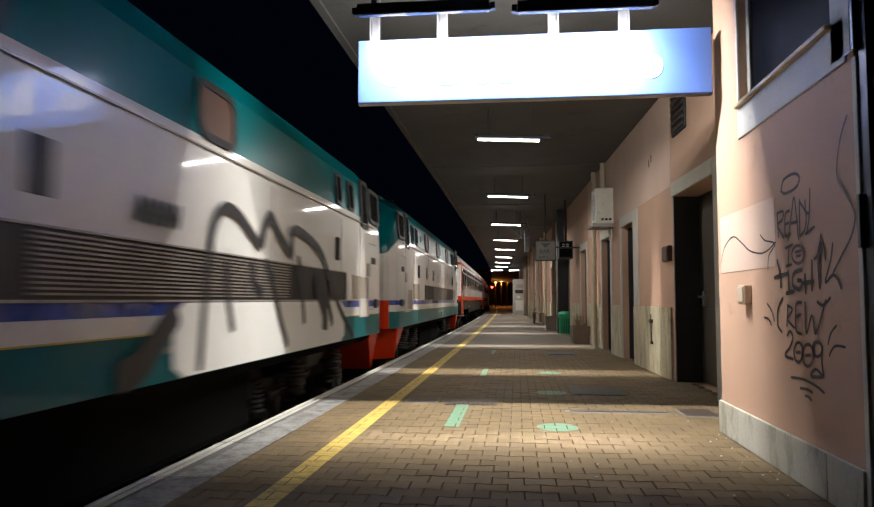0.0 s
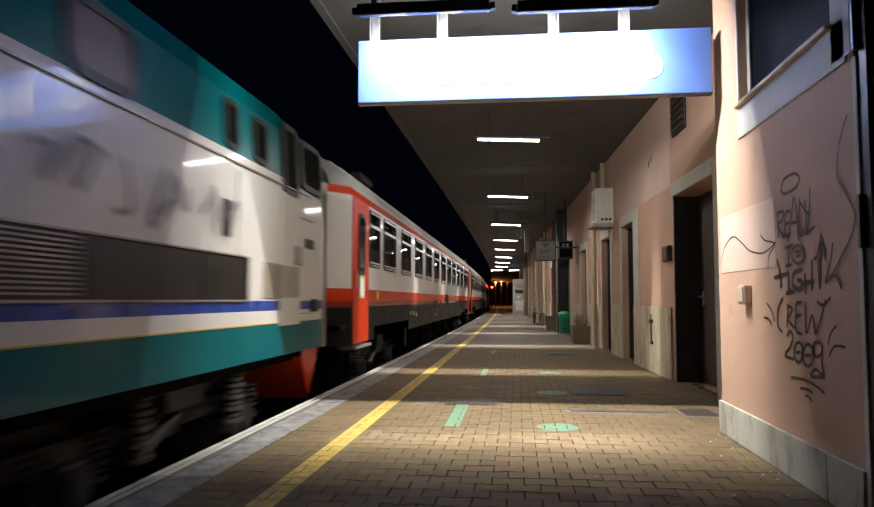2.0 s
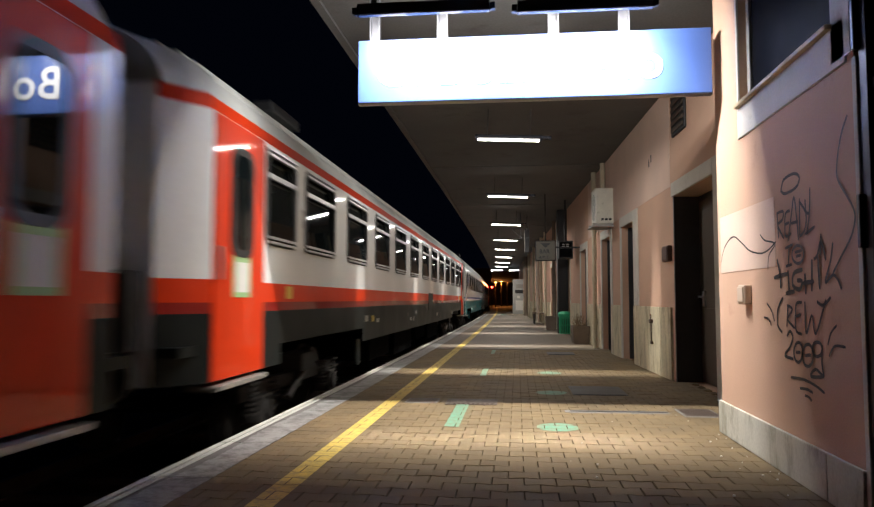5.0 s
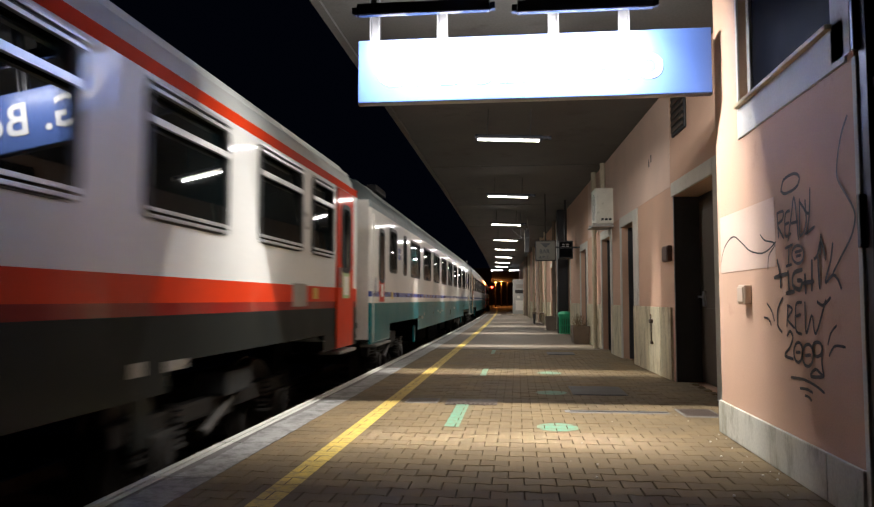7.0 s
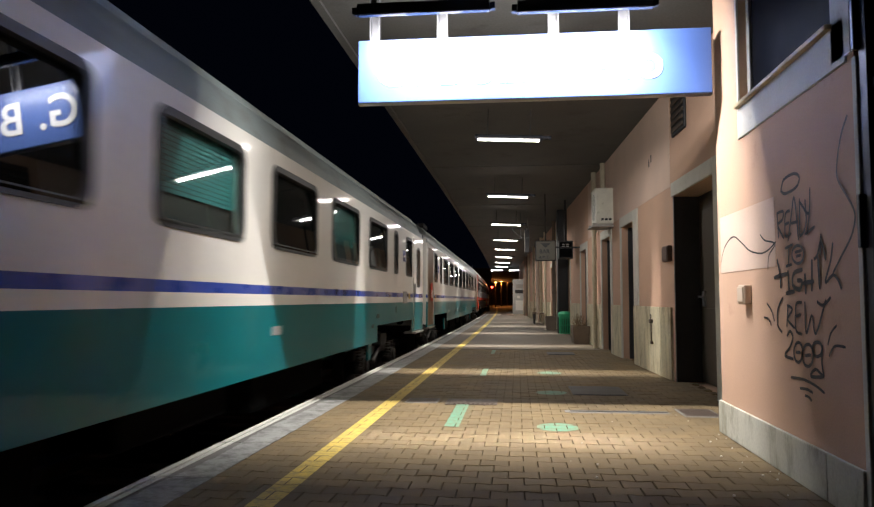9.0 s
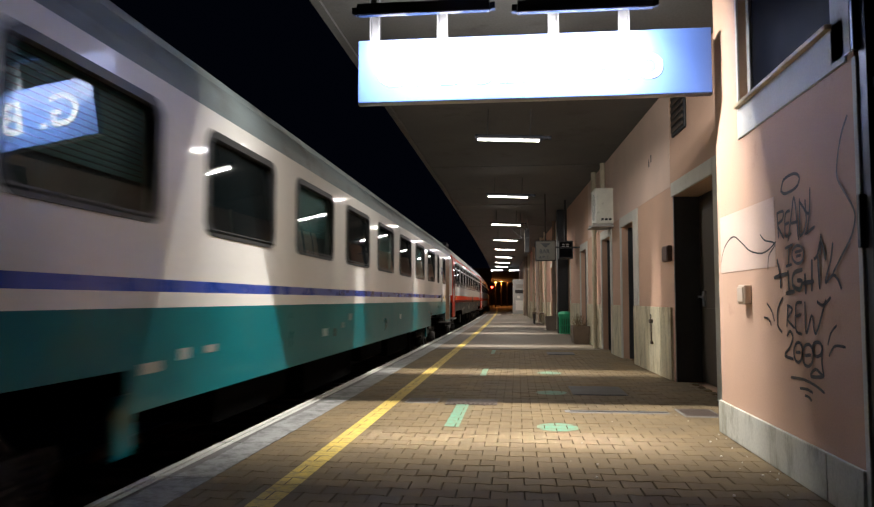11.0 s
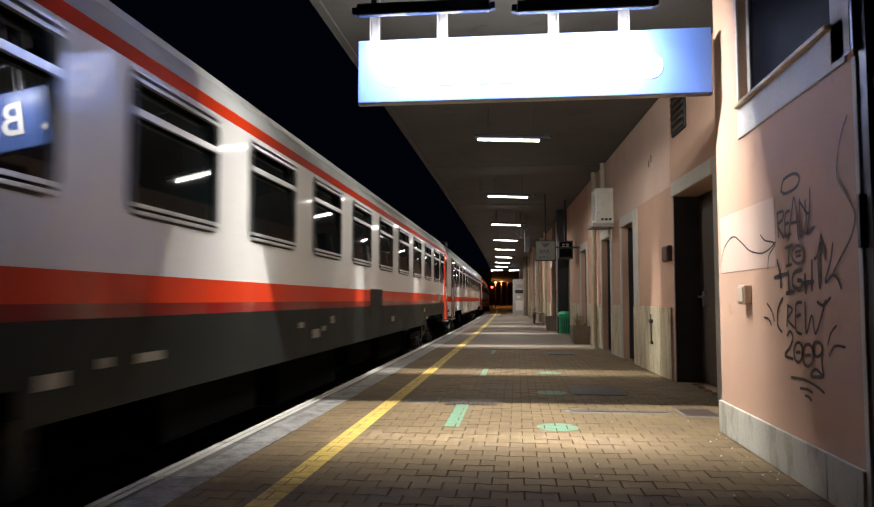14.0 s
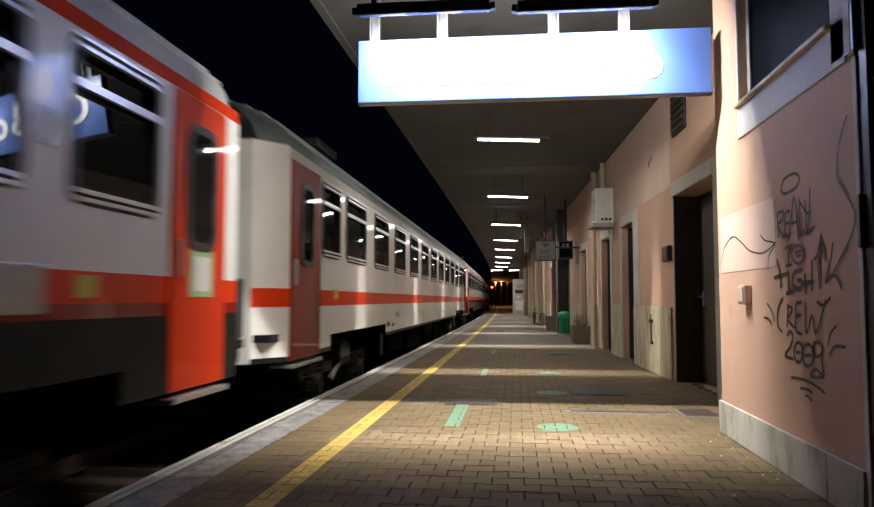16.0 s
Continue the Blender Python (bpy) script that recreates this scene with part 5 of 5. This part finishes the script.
        for y in (-1, 1):
            if stripe == "blue":
                part("class_plate", boxed(s * (HALF + 0.002) - 0.006, s * (HALF + 0.002) + 0.006, y * 10.0 - 0.12, y * 10.0 + 0.12, 2.3, 2.52, 0.004), CBLUE, car, "dark blue class plate")
                part("plate_bar", boxed(s * (HALF + 0.009) - 0.002, s * (HALF + 0.009) + 0.002, y * 10.0 - 0.08, y * 10.0 + 0.08, 2.39, 2.42), PAPER, car)
            else:
                two = lettering("2", 0.26, pose(s * (HALF + 0.006), y * 10.35 - s * 0.08, 2.3, 90, 0, 90 * s), STEP, "class_number", car, 0.004)
        for y in (-11.0, 11.0):
            part("wheel_guard", boxed(s * 1.3 - 0.02, s * 1.3 + 0.02, y * 0.655 - 0.12, y * 0.655 + 0.12, 0.6, 0.98, 0.02), low, car)
        part("roof_vent", boxed(s * 0.9 - 0.1, s * 0.9 + 0.1, -10.2, -9.2, 3.6, 3.72, 0.02), DARKMETAL, car)
    for y0, y1, zb in ((-5.4, -3.5, 0.5), (-2.9, -0.4, 0.42), (0.3, 2.1, 0.55), (2.7, 5.2, 0.45)):
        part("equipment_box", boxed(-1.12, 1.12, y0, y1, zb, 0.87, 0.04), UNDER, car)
    for e in (-1, 1):
        bogie(car, e * 9.2)
        for d in (-1.28, 1.28):
            wheelset(car, e * 9.2 + d)
    return car


def engine(label, length, tag):
    """An electric engine along y, its middle at the origin."""
    car = thing("locomotive", label, "locomotive", group="engines of the train")
    L = length / 2 - 0.3
    levels = [1.02, 1.33, 1.45, 1.54, 1.9, 2.3, 2.74, 2.97, 3.2]
    arcs = [(1.3, 3.38), (1.08, 3.55), (0.75, 3.67), (0.35, 3.73)]

    def section(y, hw, top):
        k = (top - 2.3) / (3.75 - 2.3)
        f = lambda z: z if z < 2.3 else 2.3 + (z - 2.3) * k
        right = [(hw - (0.05 * max(0, z - 2.5) / 0.7), f(z)) for z in levels] + [(x * hw / 1.41, f(z)) for x, z in arcs]
        return [(x, y, z) for x, z in right] + [(-x, y, z) for x, z in right[::-1]]

    F = L - 0.2
    stations = [(-F, 1.2, 2.62), (-F + 0.05, 1.29, 2.75), (-F + 0.28, 1.385, 3.3), (-F + 0.48, 1.41, 3.58), (-F + 1.8, 1.41, 3.76)]
    stations += [(-y, hw, top) for y, hw, top in stations[::-1]]
    bm = bmesh.new()
    rings = [[bm.verts.new(p) for p in section(*s)] for s in stations]
    mats = [CCREAM, CTEAL, CBLUE, CRED, CROOF]
    nl = len(levels)
    for n, (a, b) in enumerate(zip(rings, rings[1:])):
        m = len(a)
        nose = n in (0, len(rings) - 2)
        for i in range(m):
            j = (i + 1) % m
            k = min(i, m - 2 - i) if i < m - 1 else -1
            mi = 4 if k < 0 else 3 if nose and k < 3 else 1 if k == 0 else 0 if k == 1 else 2 if k == 2 else 0 if k < 6 else 1
            bm.faces.new((a[i], b[i], b[j], a[j])).material_index = mi
    for r, flip in ((rings[0], False), (rings[-1], True)):
        m = len(r)
        for i in range(m // 2 - 1):
            q = (r[i], r[i + 1], r[m - 2 - i], r[m - 1 - i])
            f = bm.faces.new(q if not flip else q[::-1])
            f.material_index = 3 if i < 3 else 0 if i < 6 else 1
    part("body", bm, mats, car)
    for e in (-1, 1):
        chin = bmesh.new()
        ys = (e * (F + 0.03), e * (F - 0.45), e * (F - 1.1))
        ra = [chin.verts.new(p) for p in ((-1.0, ys[0], 1.5), (1.0, ys[0], 1.5), (0.9, ys[0] - e * 0.18, 0.45), (-0.9, ys[0] - e * 0.18, 0.45))]
        rb = [chin.verts.new(p) for p in ((-1.4, ys[1], 1.1), (1.4, ys[1], 1.1), (1.3, ys[1] - e * 0.1, 0.45), (-1.3, ys[1] - e * 0.1, 0.45))]
        rc = [chin.verts.new(p) for p in ((-1.41, ys[2], 1.09), (1.41, ys[2], 1.09), (1.38, ys[2], 0.95), (-1.38, ys[2], 0.95))]
        for p, q in ((ra, rb), (rb, rc)):
            for i in range(4):
                j = (i + 1) % 4
                chin.faces.new((p[i], p[j], q[j], q[i]))
        chin.faces.new(ra)
        part("chin_skirt", chin, CRED, car, "red lower nose skirt")
        ws = bmesh.new()
        for s in (-1, 1):
            q = [ws.verts.new(p) for p in ((s * 0.06, e * (F - 0.06), 2.78), (s * 1.04, e * (F - 0.06), 2.78), (s * 1.1, e * (F - 0.26), 3.24), (s * 0.06, e * (F - 0.26), 3.24))]
            ws.faces.new(q)
        bmesh.ops.solidify(ws, geom=ws.faces[:], thickness=0.03)
        wo = part("windscreen", ws, CGLASS, car)
        wo.location = (0, e * 0.035, 0.02)
        for s in (-1, 1):
            bf = rod(bmesh.new(), (s * 0.875, e * (F - 0.1), 1.06), (s * 0.875, e * (L + 0.24), 1.06), 0.1, 0.09, 14)
            rod(bf, (s * 0.875, e * (L + 0.24), 1.06), (s * 0.875, e * (L + 0.28), 1.06), 0.25, 0.24, 20)
            part("buffer", bf, BOGIE, car)
            hl = rod(bmesh.new(), (s * 0.7, e * F, 1.8), (s * 0.7, e * (F + 0.07), 1.8), 0.14, 0.12, 18)
            part("headlamp", hl, STEP, car)
            cw = ring_window(0.7, 0.48, 0.1, 0.03, 0.03)
            c = part("cab_window", cw, RUBBER, car)
            c.matrix_basis = pose(s * (HALF - 0.01), e * 6.72, 2.99, 0, s * -4, 0 if s > 0 else 180)
            part("pane", boxed(-0.02, -0.012, -0.35, 0.35, -0.24, 0.24), CGLASS, c)
            part("cab_door", boxed(s * HALF - 0.012, s * HALF + 0.012, e * 5.98 - 0.3, e * 5.98 + 0.3, 1.3, 2.6, 0.01), CCREAM, car)
            dw = part("door_window", ring_window(0.4, 0.66, 0.07, 0.03, 0.03), RUBBER, car)
            dw.matrix_basis = pose(s * (HALF - 0.002), e * 5.98, 2.94, 0, s * -3, 0 if s > 0 else 180)
            part("pane", boxed(-0.02, -0.012, -0.2, 0.2, -0.33, 0.33), CGLASS, dw)
            for yy, ww in ((5.15, 0.3), (4.5, 0.24)):
                nw = part("narrow_window", ring_window(ww, 0.36, 0.06, 0.022, 0.03), RUBBER, car)
                nw.matrix_basis = pose(s * (HALF - 0.006), e * yy, 2.96, 0, s * -3, 0 if s > 0 else 180)
                part("pane", boxed(-0.02, -0.012, -ww / 2, ww / 2, -0.18, 0.18), CGLASS, nw)
            part("hand_grip", boxed(s * (HALF + 0.02) - 0.02, s * (HALF + 0.02) + 0.02, e * 4.35 - 0.05, e * 4.35 + 0.05, 2.04, 2.33, 0.015), RUBBER, car)
            for y0, y1, z0, z1 in ((-6.04, -5.33, 1.36, 1.76), (-5.1, -4.15, 1.56, 1.9)) if e < 0 else ((5.2, 6.25, 1.56, 1.89),):
                part("hatch", boxed(s * HALF - 0.008, s * HALF + 0.012, y0, y1, z0, z1, 0.01), HATCH, car, "dull brown side hatch")
            part("number_tag", boxed(s * HALF - 0.002, s * HALF + 0.014, e * 6.62 - 0.14, e * 6.62 + 0.14, 2.1, 2.2, 0.004), RUBBER, car)
            for zz in (1.0, 2.0):
                part("body_rib", boxed(s * HALF - 0.004, s * HALF + 0.006, e * 6.3 - 0.5, e * 6.3 + 0.5, 0.4 + zz, 0.412 + zz), STEP, car)
            part("marker_lamp", boxed(s * HALF - 0.02, s * HALF + 0.025, e * (L - 1.55) - 0.12, e * (L - 1.55) + 0.12, 1.9, 2.1, 0.02), STEP, car)
            part("brake_pipe", rod(bmesh.new(), (s * 0.45, e * (F - 0.05), 1.25), (s * 0.4, e * (F + 0.2), 0.8), 0.03, None, 8), RUBBER, car)
            part("socket", boxed(s * HALF - 0.03, s * HALF + 0.03, e * (L - 0.95) - 0.1, e * (L - 0.95) + 0.1, 1.42, 1.56, 0.02), RUBBER, car)
    for s in (-1, 1):
        gr = boxed(s * HALF - 0.01, s * HALF + 0.006, -3.15, 4.85, 1.55, 1.9)
        g = part("grille_panel", gr, GRILLE, car, "long dark brown ventilation grille")
        for k in range(8):
            y0, y1 = -1.35 + 0.48 * k, -0.9 + 0.48 * k
            lou = bmesh.new()
            for j in range(12):
                box(lou, s * HALF - 0.005, s * HALF + 0.017, y0, y1 + 0.02, 1.572 + j * 0.027, 1.584 + j * 0.027)
            part("louvre", lou, LOUVRE, g)
        for y in (-3.15, -2.3, -1.42, 2.53, 3.95, 4.8):
            part("grille_post", boxed(s * HALF - 0.004, s * HALF + 0.012, y, y + 0.05, 1.552, 1.898), GRILLE, g)
        part("grille_rail", boxed(s * HALF - 0.004, s * HALF + 0.02, -3.15, 4.85, 1.9, 1.912), STEP, g)
        part("grille_rail", boxed(s * HALF - 0.004, s * HALF + 0.02, -3.15, 4.85, 1.535, 1.55), STEP, g)
        for y in ((-1.9, 0.78) if tag == "bold" else (-2.6, 0.06, 2.7)):
            ew = part("engine_room_window", ring_window(0.66, 0.4, 0.13, 0.03, 0.03), RUBBER, car)
            ew.matrix_basis = pose(s * (HALF - 0.008), y, 2.96, 0, s * -3, 0 if s > 0 else 180)
            part("pane", boxed(-0.02, -0.012, -0.33, 0.33, -0.19, 0.19), BROWNBOX, ew)
        for y in (-2.75, -1.3):
            part("hand_slot", boxed(s * HALF - 0.01, s * HALF + 0.01, y - 0.1, y + 0.1, 2.05, 2.34, 0.01), RUBBER, car, "dark recessed hand slot")
        part("gutter_line", boxed(s * HALF - 0.01, s * HALF + 0.006, -6.6, 6.6, 2.66, 2.672), STEP, car)
        part("pale_skirt_line", boxed(s * HALF - 0.004, s * HALF + 0.005, -6.6, 6.6, 1.327, 1.337), CYELLOW, car)
        for y in (-5.0, -2.4, 2.0, 4.6):
            part("body_seam", boxed(s * HALF - 0.003, s * HALF + 0.004, y, y + 0.012, 1.9, 2.6), STEP, car)
        part("number_panel", boxed(s * HALF - 0.003, s * HALF + 0.005, 0.0, 1.2, 1.2, 1.245), HATCH, car, "pale number strip")
    # painted scrawls on the platform side
    at = lambda a, b: (HALF + 0.026, a, b)
    if tag == "bold":
        strokes = [[(0.45, 1.05), (0.5, 1.46), (0.56, 1.79), (0.64, 2.08), (0.82, 2.25), (1.1, 2.24), (1.41, 2.11), (1.65, 2.01)], [(1.65, 2.01), (1.84, 2.31), (2.12, 2.17), (2.5, 1.98)],
                   [(2.5, 1.98), (2.56, 2.24), (3.02, 2.22), (3.58, 2.08), (3.95, 1.8), (4.51, 1.4), (5.2, 1.05)], [(0.89, 1.85), (0.92, 1.6), (1.04, 1.3)], [(1.42, 1.87), (1.48, 1.7), (1.7, 1.6)],
                   [(1.75, 1.9), (1.95, 1.7), (2.15, 1.4), (2.4, 1.1)], [(2.72, 2.0), (2.83, 1.7), (2.95, 1.3)]]
        for st in strokes:
            part("painted_scrawl", ribbon(bmesh.new(), smooth_line(st), 0.1, at), SPRAY, car, "thick black spray-painted stroke")
        fill = bmesh.new()
        ribbon(fill, smooth_line([(0.05, 1.28), (1.5, 1.28), (3.0, 1.28), (4.7, 1.28)]), 0.5, lambda a, b: (HALF + 0.0225, a, b))
        ribbon(fill, smooth_line([(0.75, 1.93), (0.9, 2.08), (1.25, 2.0), (1.5, 1.94)]), 0.24, lambda a, b: (HALF + 0.004, a, b))
        ribbon(fill, smooth_line([(2.65, 1.98), (3.0, 2.06), (3.5, 1.95), (3.9, 1.7)]), 0.22, lambda a, b: (HALF + 0.004, a, b))
        part("painted_fill", fill, CWHITE, car, "pale silver paint fill behind the scrawl")
        part("dark_swoosh", ribbon(bmesh.new(), smooth_line([(-0.6, 1.1), (-0.35, 1.16), (-0.15, 1.3), (0.1, 1.48)]), 0.2, lambda a, b: (HALF + 0.024, a, b)), SPRAY, car)
        gm = bmesh.new()
        for k in range(5):
            ribbon(gm, smooth_line([(-0.42 + 0.1 * k, 2.02), (-0.4 + 0.1 * k, 2.16), (-0.34 + 0.1 * k, 2.03), (-0.3 + 0.1 * k, 2.18)]), 0.05, at)
        part("small_scrawl", gm, SPRAY, car)
        gm = bmesh.new()
        ribbon(gm, smooth_line([(3.75, 1.2), (3.75, 1.4), (3.55, 1.6), (3.4, 1.85)]), 0.22, at)
        ribbon(gm, smooth_line([(3.35, 1.8), (3.6, 1.62), (3.9, 1.5), (4.1, 1.25)]), 0.12, at)
        part("dark_blot", gm, SPRAY, car)
    else:
        faded = material("faded_grey_scrawl", (0.2, 0.19, 0.19), 0.5, vary=0.2, bump=0.0)
        rng = random.Random(5)
        for k in range(16):
            y = -1.1 + 0.36 * k
            pts = [(y + rng.uniform(-0.1, 0.25), 1.98 + rng.uniform(0, 0.42)) for _ in range(4)]
            part("faded_scrawl", ribbon(bmesh.new(), smooth_line(pts), 0.04, at), faded, car, "faded grey scribble")
    for y0, y1, zt in ((-5.5, -3.2, 3.78), (-2.6, 2.6, 3.82), (3.2, 5.4, 3.78)):
        part("roof_box", boxed(-0.75, 0.75, y0, y1, 3.7, zt, 0.06), CTEAL, car)
    pan = bmesh.new()
    for s in (-0.5, 0.5):
        rod(pan, (s, -6.0, 3.72), (s, -4.2, 3.82), 0.03, None, 8)
    rod(pan, (-0.8, -4.2, 3.83), (0.8, -4.2, 3.83), 0.03, None, 8)
    part("folded_pantograph", pan, DARKMETAL, car)
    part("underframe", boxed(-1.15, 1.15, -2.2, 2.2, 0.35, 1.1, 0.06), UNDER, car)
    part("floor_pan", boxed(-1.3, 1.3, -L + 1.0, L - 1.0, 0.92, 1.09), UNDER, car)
    for e in (-1, 1):
        bogie(car, e * 4.3, 2.6, True)
        for d in (-1.3, 1.3):
            wheelset(car, e * 4.3 + d)
    return car


RED_LIVERY = dict(plan="saloon", stripe="red", white=CWHITE, low=CGREY, cant=CRED, end=CWHITE, door=CRED, roof=LROOF, marks=("notice", "notice"))
BADGE_LIVERY = dict(RED_LIVERY, marks=("badge", "notice"))
TEAL_LIVERY = dict(plan="sleeper", stripe="blue", white=CCREAM, low=CTEAL, cant=CROOF, end=CCREAM, door=CCREAM, roof=CROOF)
TEAL_OPEN = dict(TEAL_LIVERY, door=BROWNPANEL, open=True)
THIN_LIVERY = dict(plan="saloon", stripe="thin", white=CCREAM, low=CGREY, cant=CCREAM, end=CCREAM, door=CDARKRED, roof=CROOF)

RED_LABEL = "white coach with red stripes and graphite lower side"
TRAIN = []
TRAIN.append((engine("teal and cream electric engine covered with black scrawls", 16.1, "bold"), 12.31 - 8.08))
TRAIN.append((engine("teal and cream electric engine with red nose skirt", 16.1, "faded"), 12.31 + 8.08))
red_coach = coach("passenger_coach", RED_LABEL, 26.4, RED_LIVERY)
TRAIN.append((red_coach, 28.34 + 13.2))
TRAIN.append((copy_thing(red_coach, Matrix()), 54.93 + 13.2))
TRAIN.append((coach("passenger_coach", "cream coach with blue stripe and teal lower side", 26.4, TEAL_LIVERY), 81.32 + 13.2))
TRAIN.append((coach("passenger_coach", "cream and teal coach with open brown end doors", 26.4, TEAL_OPEN), 107.71 + 13.16))
TRAIN.append((coach("passenger_coach", "white and red coach with a ring badge on its door", 26.4, BADGE_LIVERY), 134.03 + 12.92))
TRAIN.append((coach("passenger_coach", "cream coach with one thin red stripe and dark red doors", 26.4, THIN_LIVERY), 160.42 + 13.2))
TRAIN.append((copy_thing(red_coach, Matrix()), 186.82 + 13.2))
TRAIN.append((copy_thing(red_coach, Matrix()), 213.22 + 13.2))

# ---- platform floor: pavers one by one near the viewer, joined further off ----
PW, PD, AMP = 0.176, 0.146, 0.01


def paver_outline(gap=0.002):
    pts = []
    for i in range(5):
        x = -PW / 2 + gap + (PW - 2 * gap) * i / 4
        pts.append((x, PD / 2 - gap * 0.8 + AMP * math.cos(2 * math.pi * (x + PW / 2) / PW)))
    return pts + [(-x, -y) for x, y in pts]


OUT = paver_outline()


def paver_geometry(cx, cy, dz, sink=0.03):
    """Vertices and faces of one bone-shaped paver with a worn chamfer."""
    top = [(cx + x * 0.965, cy + y * 0.965, dz) for x, y in OUT]
    mid = [(cx + x, cy + y, dz - 0.005) for x, y in OUT]
    low = [(cx + x, cy + y, dz - sink) for x, y in OUT]
    return top, mid, low


def paver_mesh(name, cells):
    verts, faces = [], []
    n = len(OUT)
    for cx, cy, dz in cells:
        o = len(verts)
        for ring in paver_geometry(cx, cy, dz):
            verts += ring
        faces.append([o + i for i in range(n)][::-1])
        for r in (0, 1):
            for i in range(n):
                j = (i + 1) % n
                faces.append((o + r * n + i, o + r * n + j, o + (r + 1) * n + j, o + (r + 1) * n + i))
    me = bpy.data.meshes.new(name)
    me.from_pydata(verts, [], faces)
    me.update()
    return me


singles, field = [], []
rng = random.Random(3)
r = 0
y = 2.95
while y < 14.9:
    x = PAVE_X0 + (0.0 if r % 2 else PW / 2)
    right = 1.66 if y < 5.9 else 2.12 - 0.035 * (y - 7.6)
    while x < right:
        dz = rng.uniform(-0.0045, -0.0008)
        if 3.4 < y < 6.4 and -0.9 < x < 1.15 and len(singles) < 300 and (x, y) != (0, 0):
            singles.append((x, y, dz))
        else:
            field.append((x, y, dz))
        x += PW
    y += PD
    r += 1
one = paver_mesh("paver", [(0, 0, 0)])
one.materials.append(PAVER)
for x, y, dz in singles:
    ob = new("paver", one)
    ob.parent = platform
    ob.matrix_basis = pose(x, y, dz, rng.uniform(-0.5, 0.5), rng.uniform(-0.5, 0.5), rng.uniform(-0.5, 0.5))
fm = paver_mesh("pavers", field)
fm.materials.append(PAVERS)
po = new("pavers", fm)
po.parent = platform
tagged(po, "brown interlocking concrete pavers", kind="stuff")

# paint lies on the pavers and stops at their joints


def painted(name, label, mat, xa, xb, low, high, ya, yb_):
    bm = bmesh.new()
    row, yy = 0, 2.95
    while yy < 14.9:
        first = PAVE_X0 + (0.0 if row % 2 else PW / 2)
        if ya - PD < yy < yb_ + PD:
            k0 = int((xa - first) / PW) - 2
            for k in range(k0, k0 + int((xb - xa) / PW) + 5):
                cx = first + k * PW
                l, h = max(xa, cx - PW / 2 + 0.004), min(xb, cx + PW / 2 - 0.004)
                if h - l < 0.004:
                    continue
                prev = None
                for i in range(6):
                    x = l + (h - l) * i / 5
                    wave = PD / 2 - 0.0045 + AMP * math.cos(2 * math.pi * (x - cx + PW / 2) / PW)
                    y0, y1 = max(yy - wave, low(x)), min(yy + wave, high(x))
                    if y1 - y0 < 0.002:
                        prev = None
                        continue
                    o = path_x(yy) if mat is YELLOW else 0.0
                    pair = (bm.verts.new((x + o, y0, 0.0012)), bm.verts.new((x + o, y1, 0.0012)))
                    if prev:
                        bm.faces.new((prev[0], pair[0], pair[1], prev[1]))
                    prev = pair
        yy += PD
        row += 1
    return part(name, bm, mat, platform, label)


painted("yellow_line", "worn yellow safety line", YELLOW, -1.345, -1.205, lambda x: 2.9, lambda x: 14.95, 2.9, 14.95)
for xa, xb, ya, yb_ in ((-0.585, -0.465, 5.8, 7.33), (-0.5, -0.42, 9.7, 10.7), (-0.5, -0.43, 13.6, 14.6)):
    painted("green_bar", "worn green painted bar", GREENPAINT, xa, xb, lambda x: ya, lambda x: yb_, ya, yb_)
for cx, cy in ((0.31, 5.86), (0.36, 8.0), (0.43, 10.15)):
    half = lambda x: math.sqrt(max(0.0, 0.0306 - (x - cx) ** 2))
    painted("green_dot", "worn green painted floor dot", GREENPAINT, cx - 0.175, cx + 0.175, lambda x: cy - half(x), lambda x: cy + half(x), cy - 0.2, cy + 0.2)

# ---- motion ----


def motions():
    steps = [0.25 * k for k in range(65)]
    spin = [k / 15 for k in range(241)]
    for car, y0 in TRAIN:
        rows = []
        for t in steps:
            y = y0 - speed_path(t)
            a, b = path_x(y - 8), path_x(y + 8)
            rows.append((t, pose(TRACK_X + (a + b) / 2, y, RAIL_Z, 0, 0, math.degrees(math.atan2(a - b, 16)))))
        walk(car, rows)
        for w in [o for o in car.children if o.name.split(".")[0] == "wheelset"]:
            yc = w.matrix_basis.translation.y
            rows = [(t, pose(0, yc, 0.46) @ Matrix.Rotation(speed_path(t) / 0.46, 4, "X")) for t in spin]
            walk(w, rows)


motions()
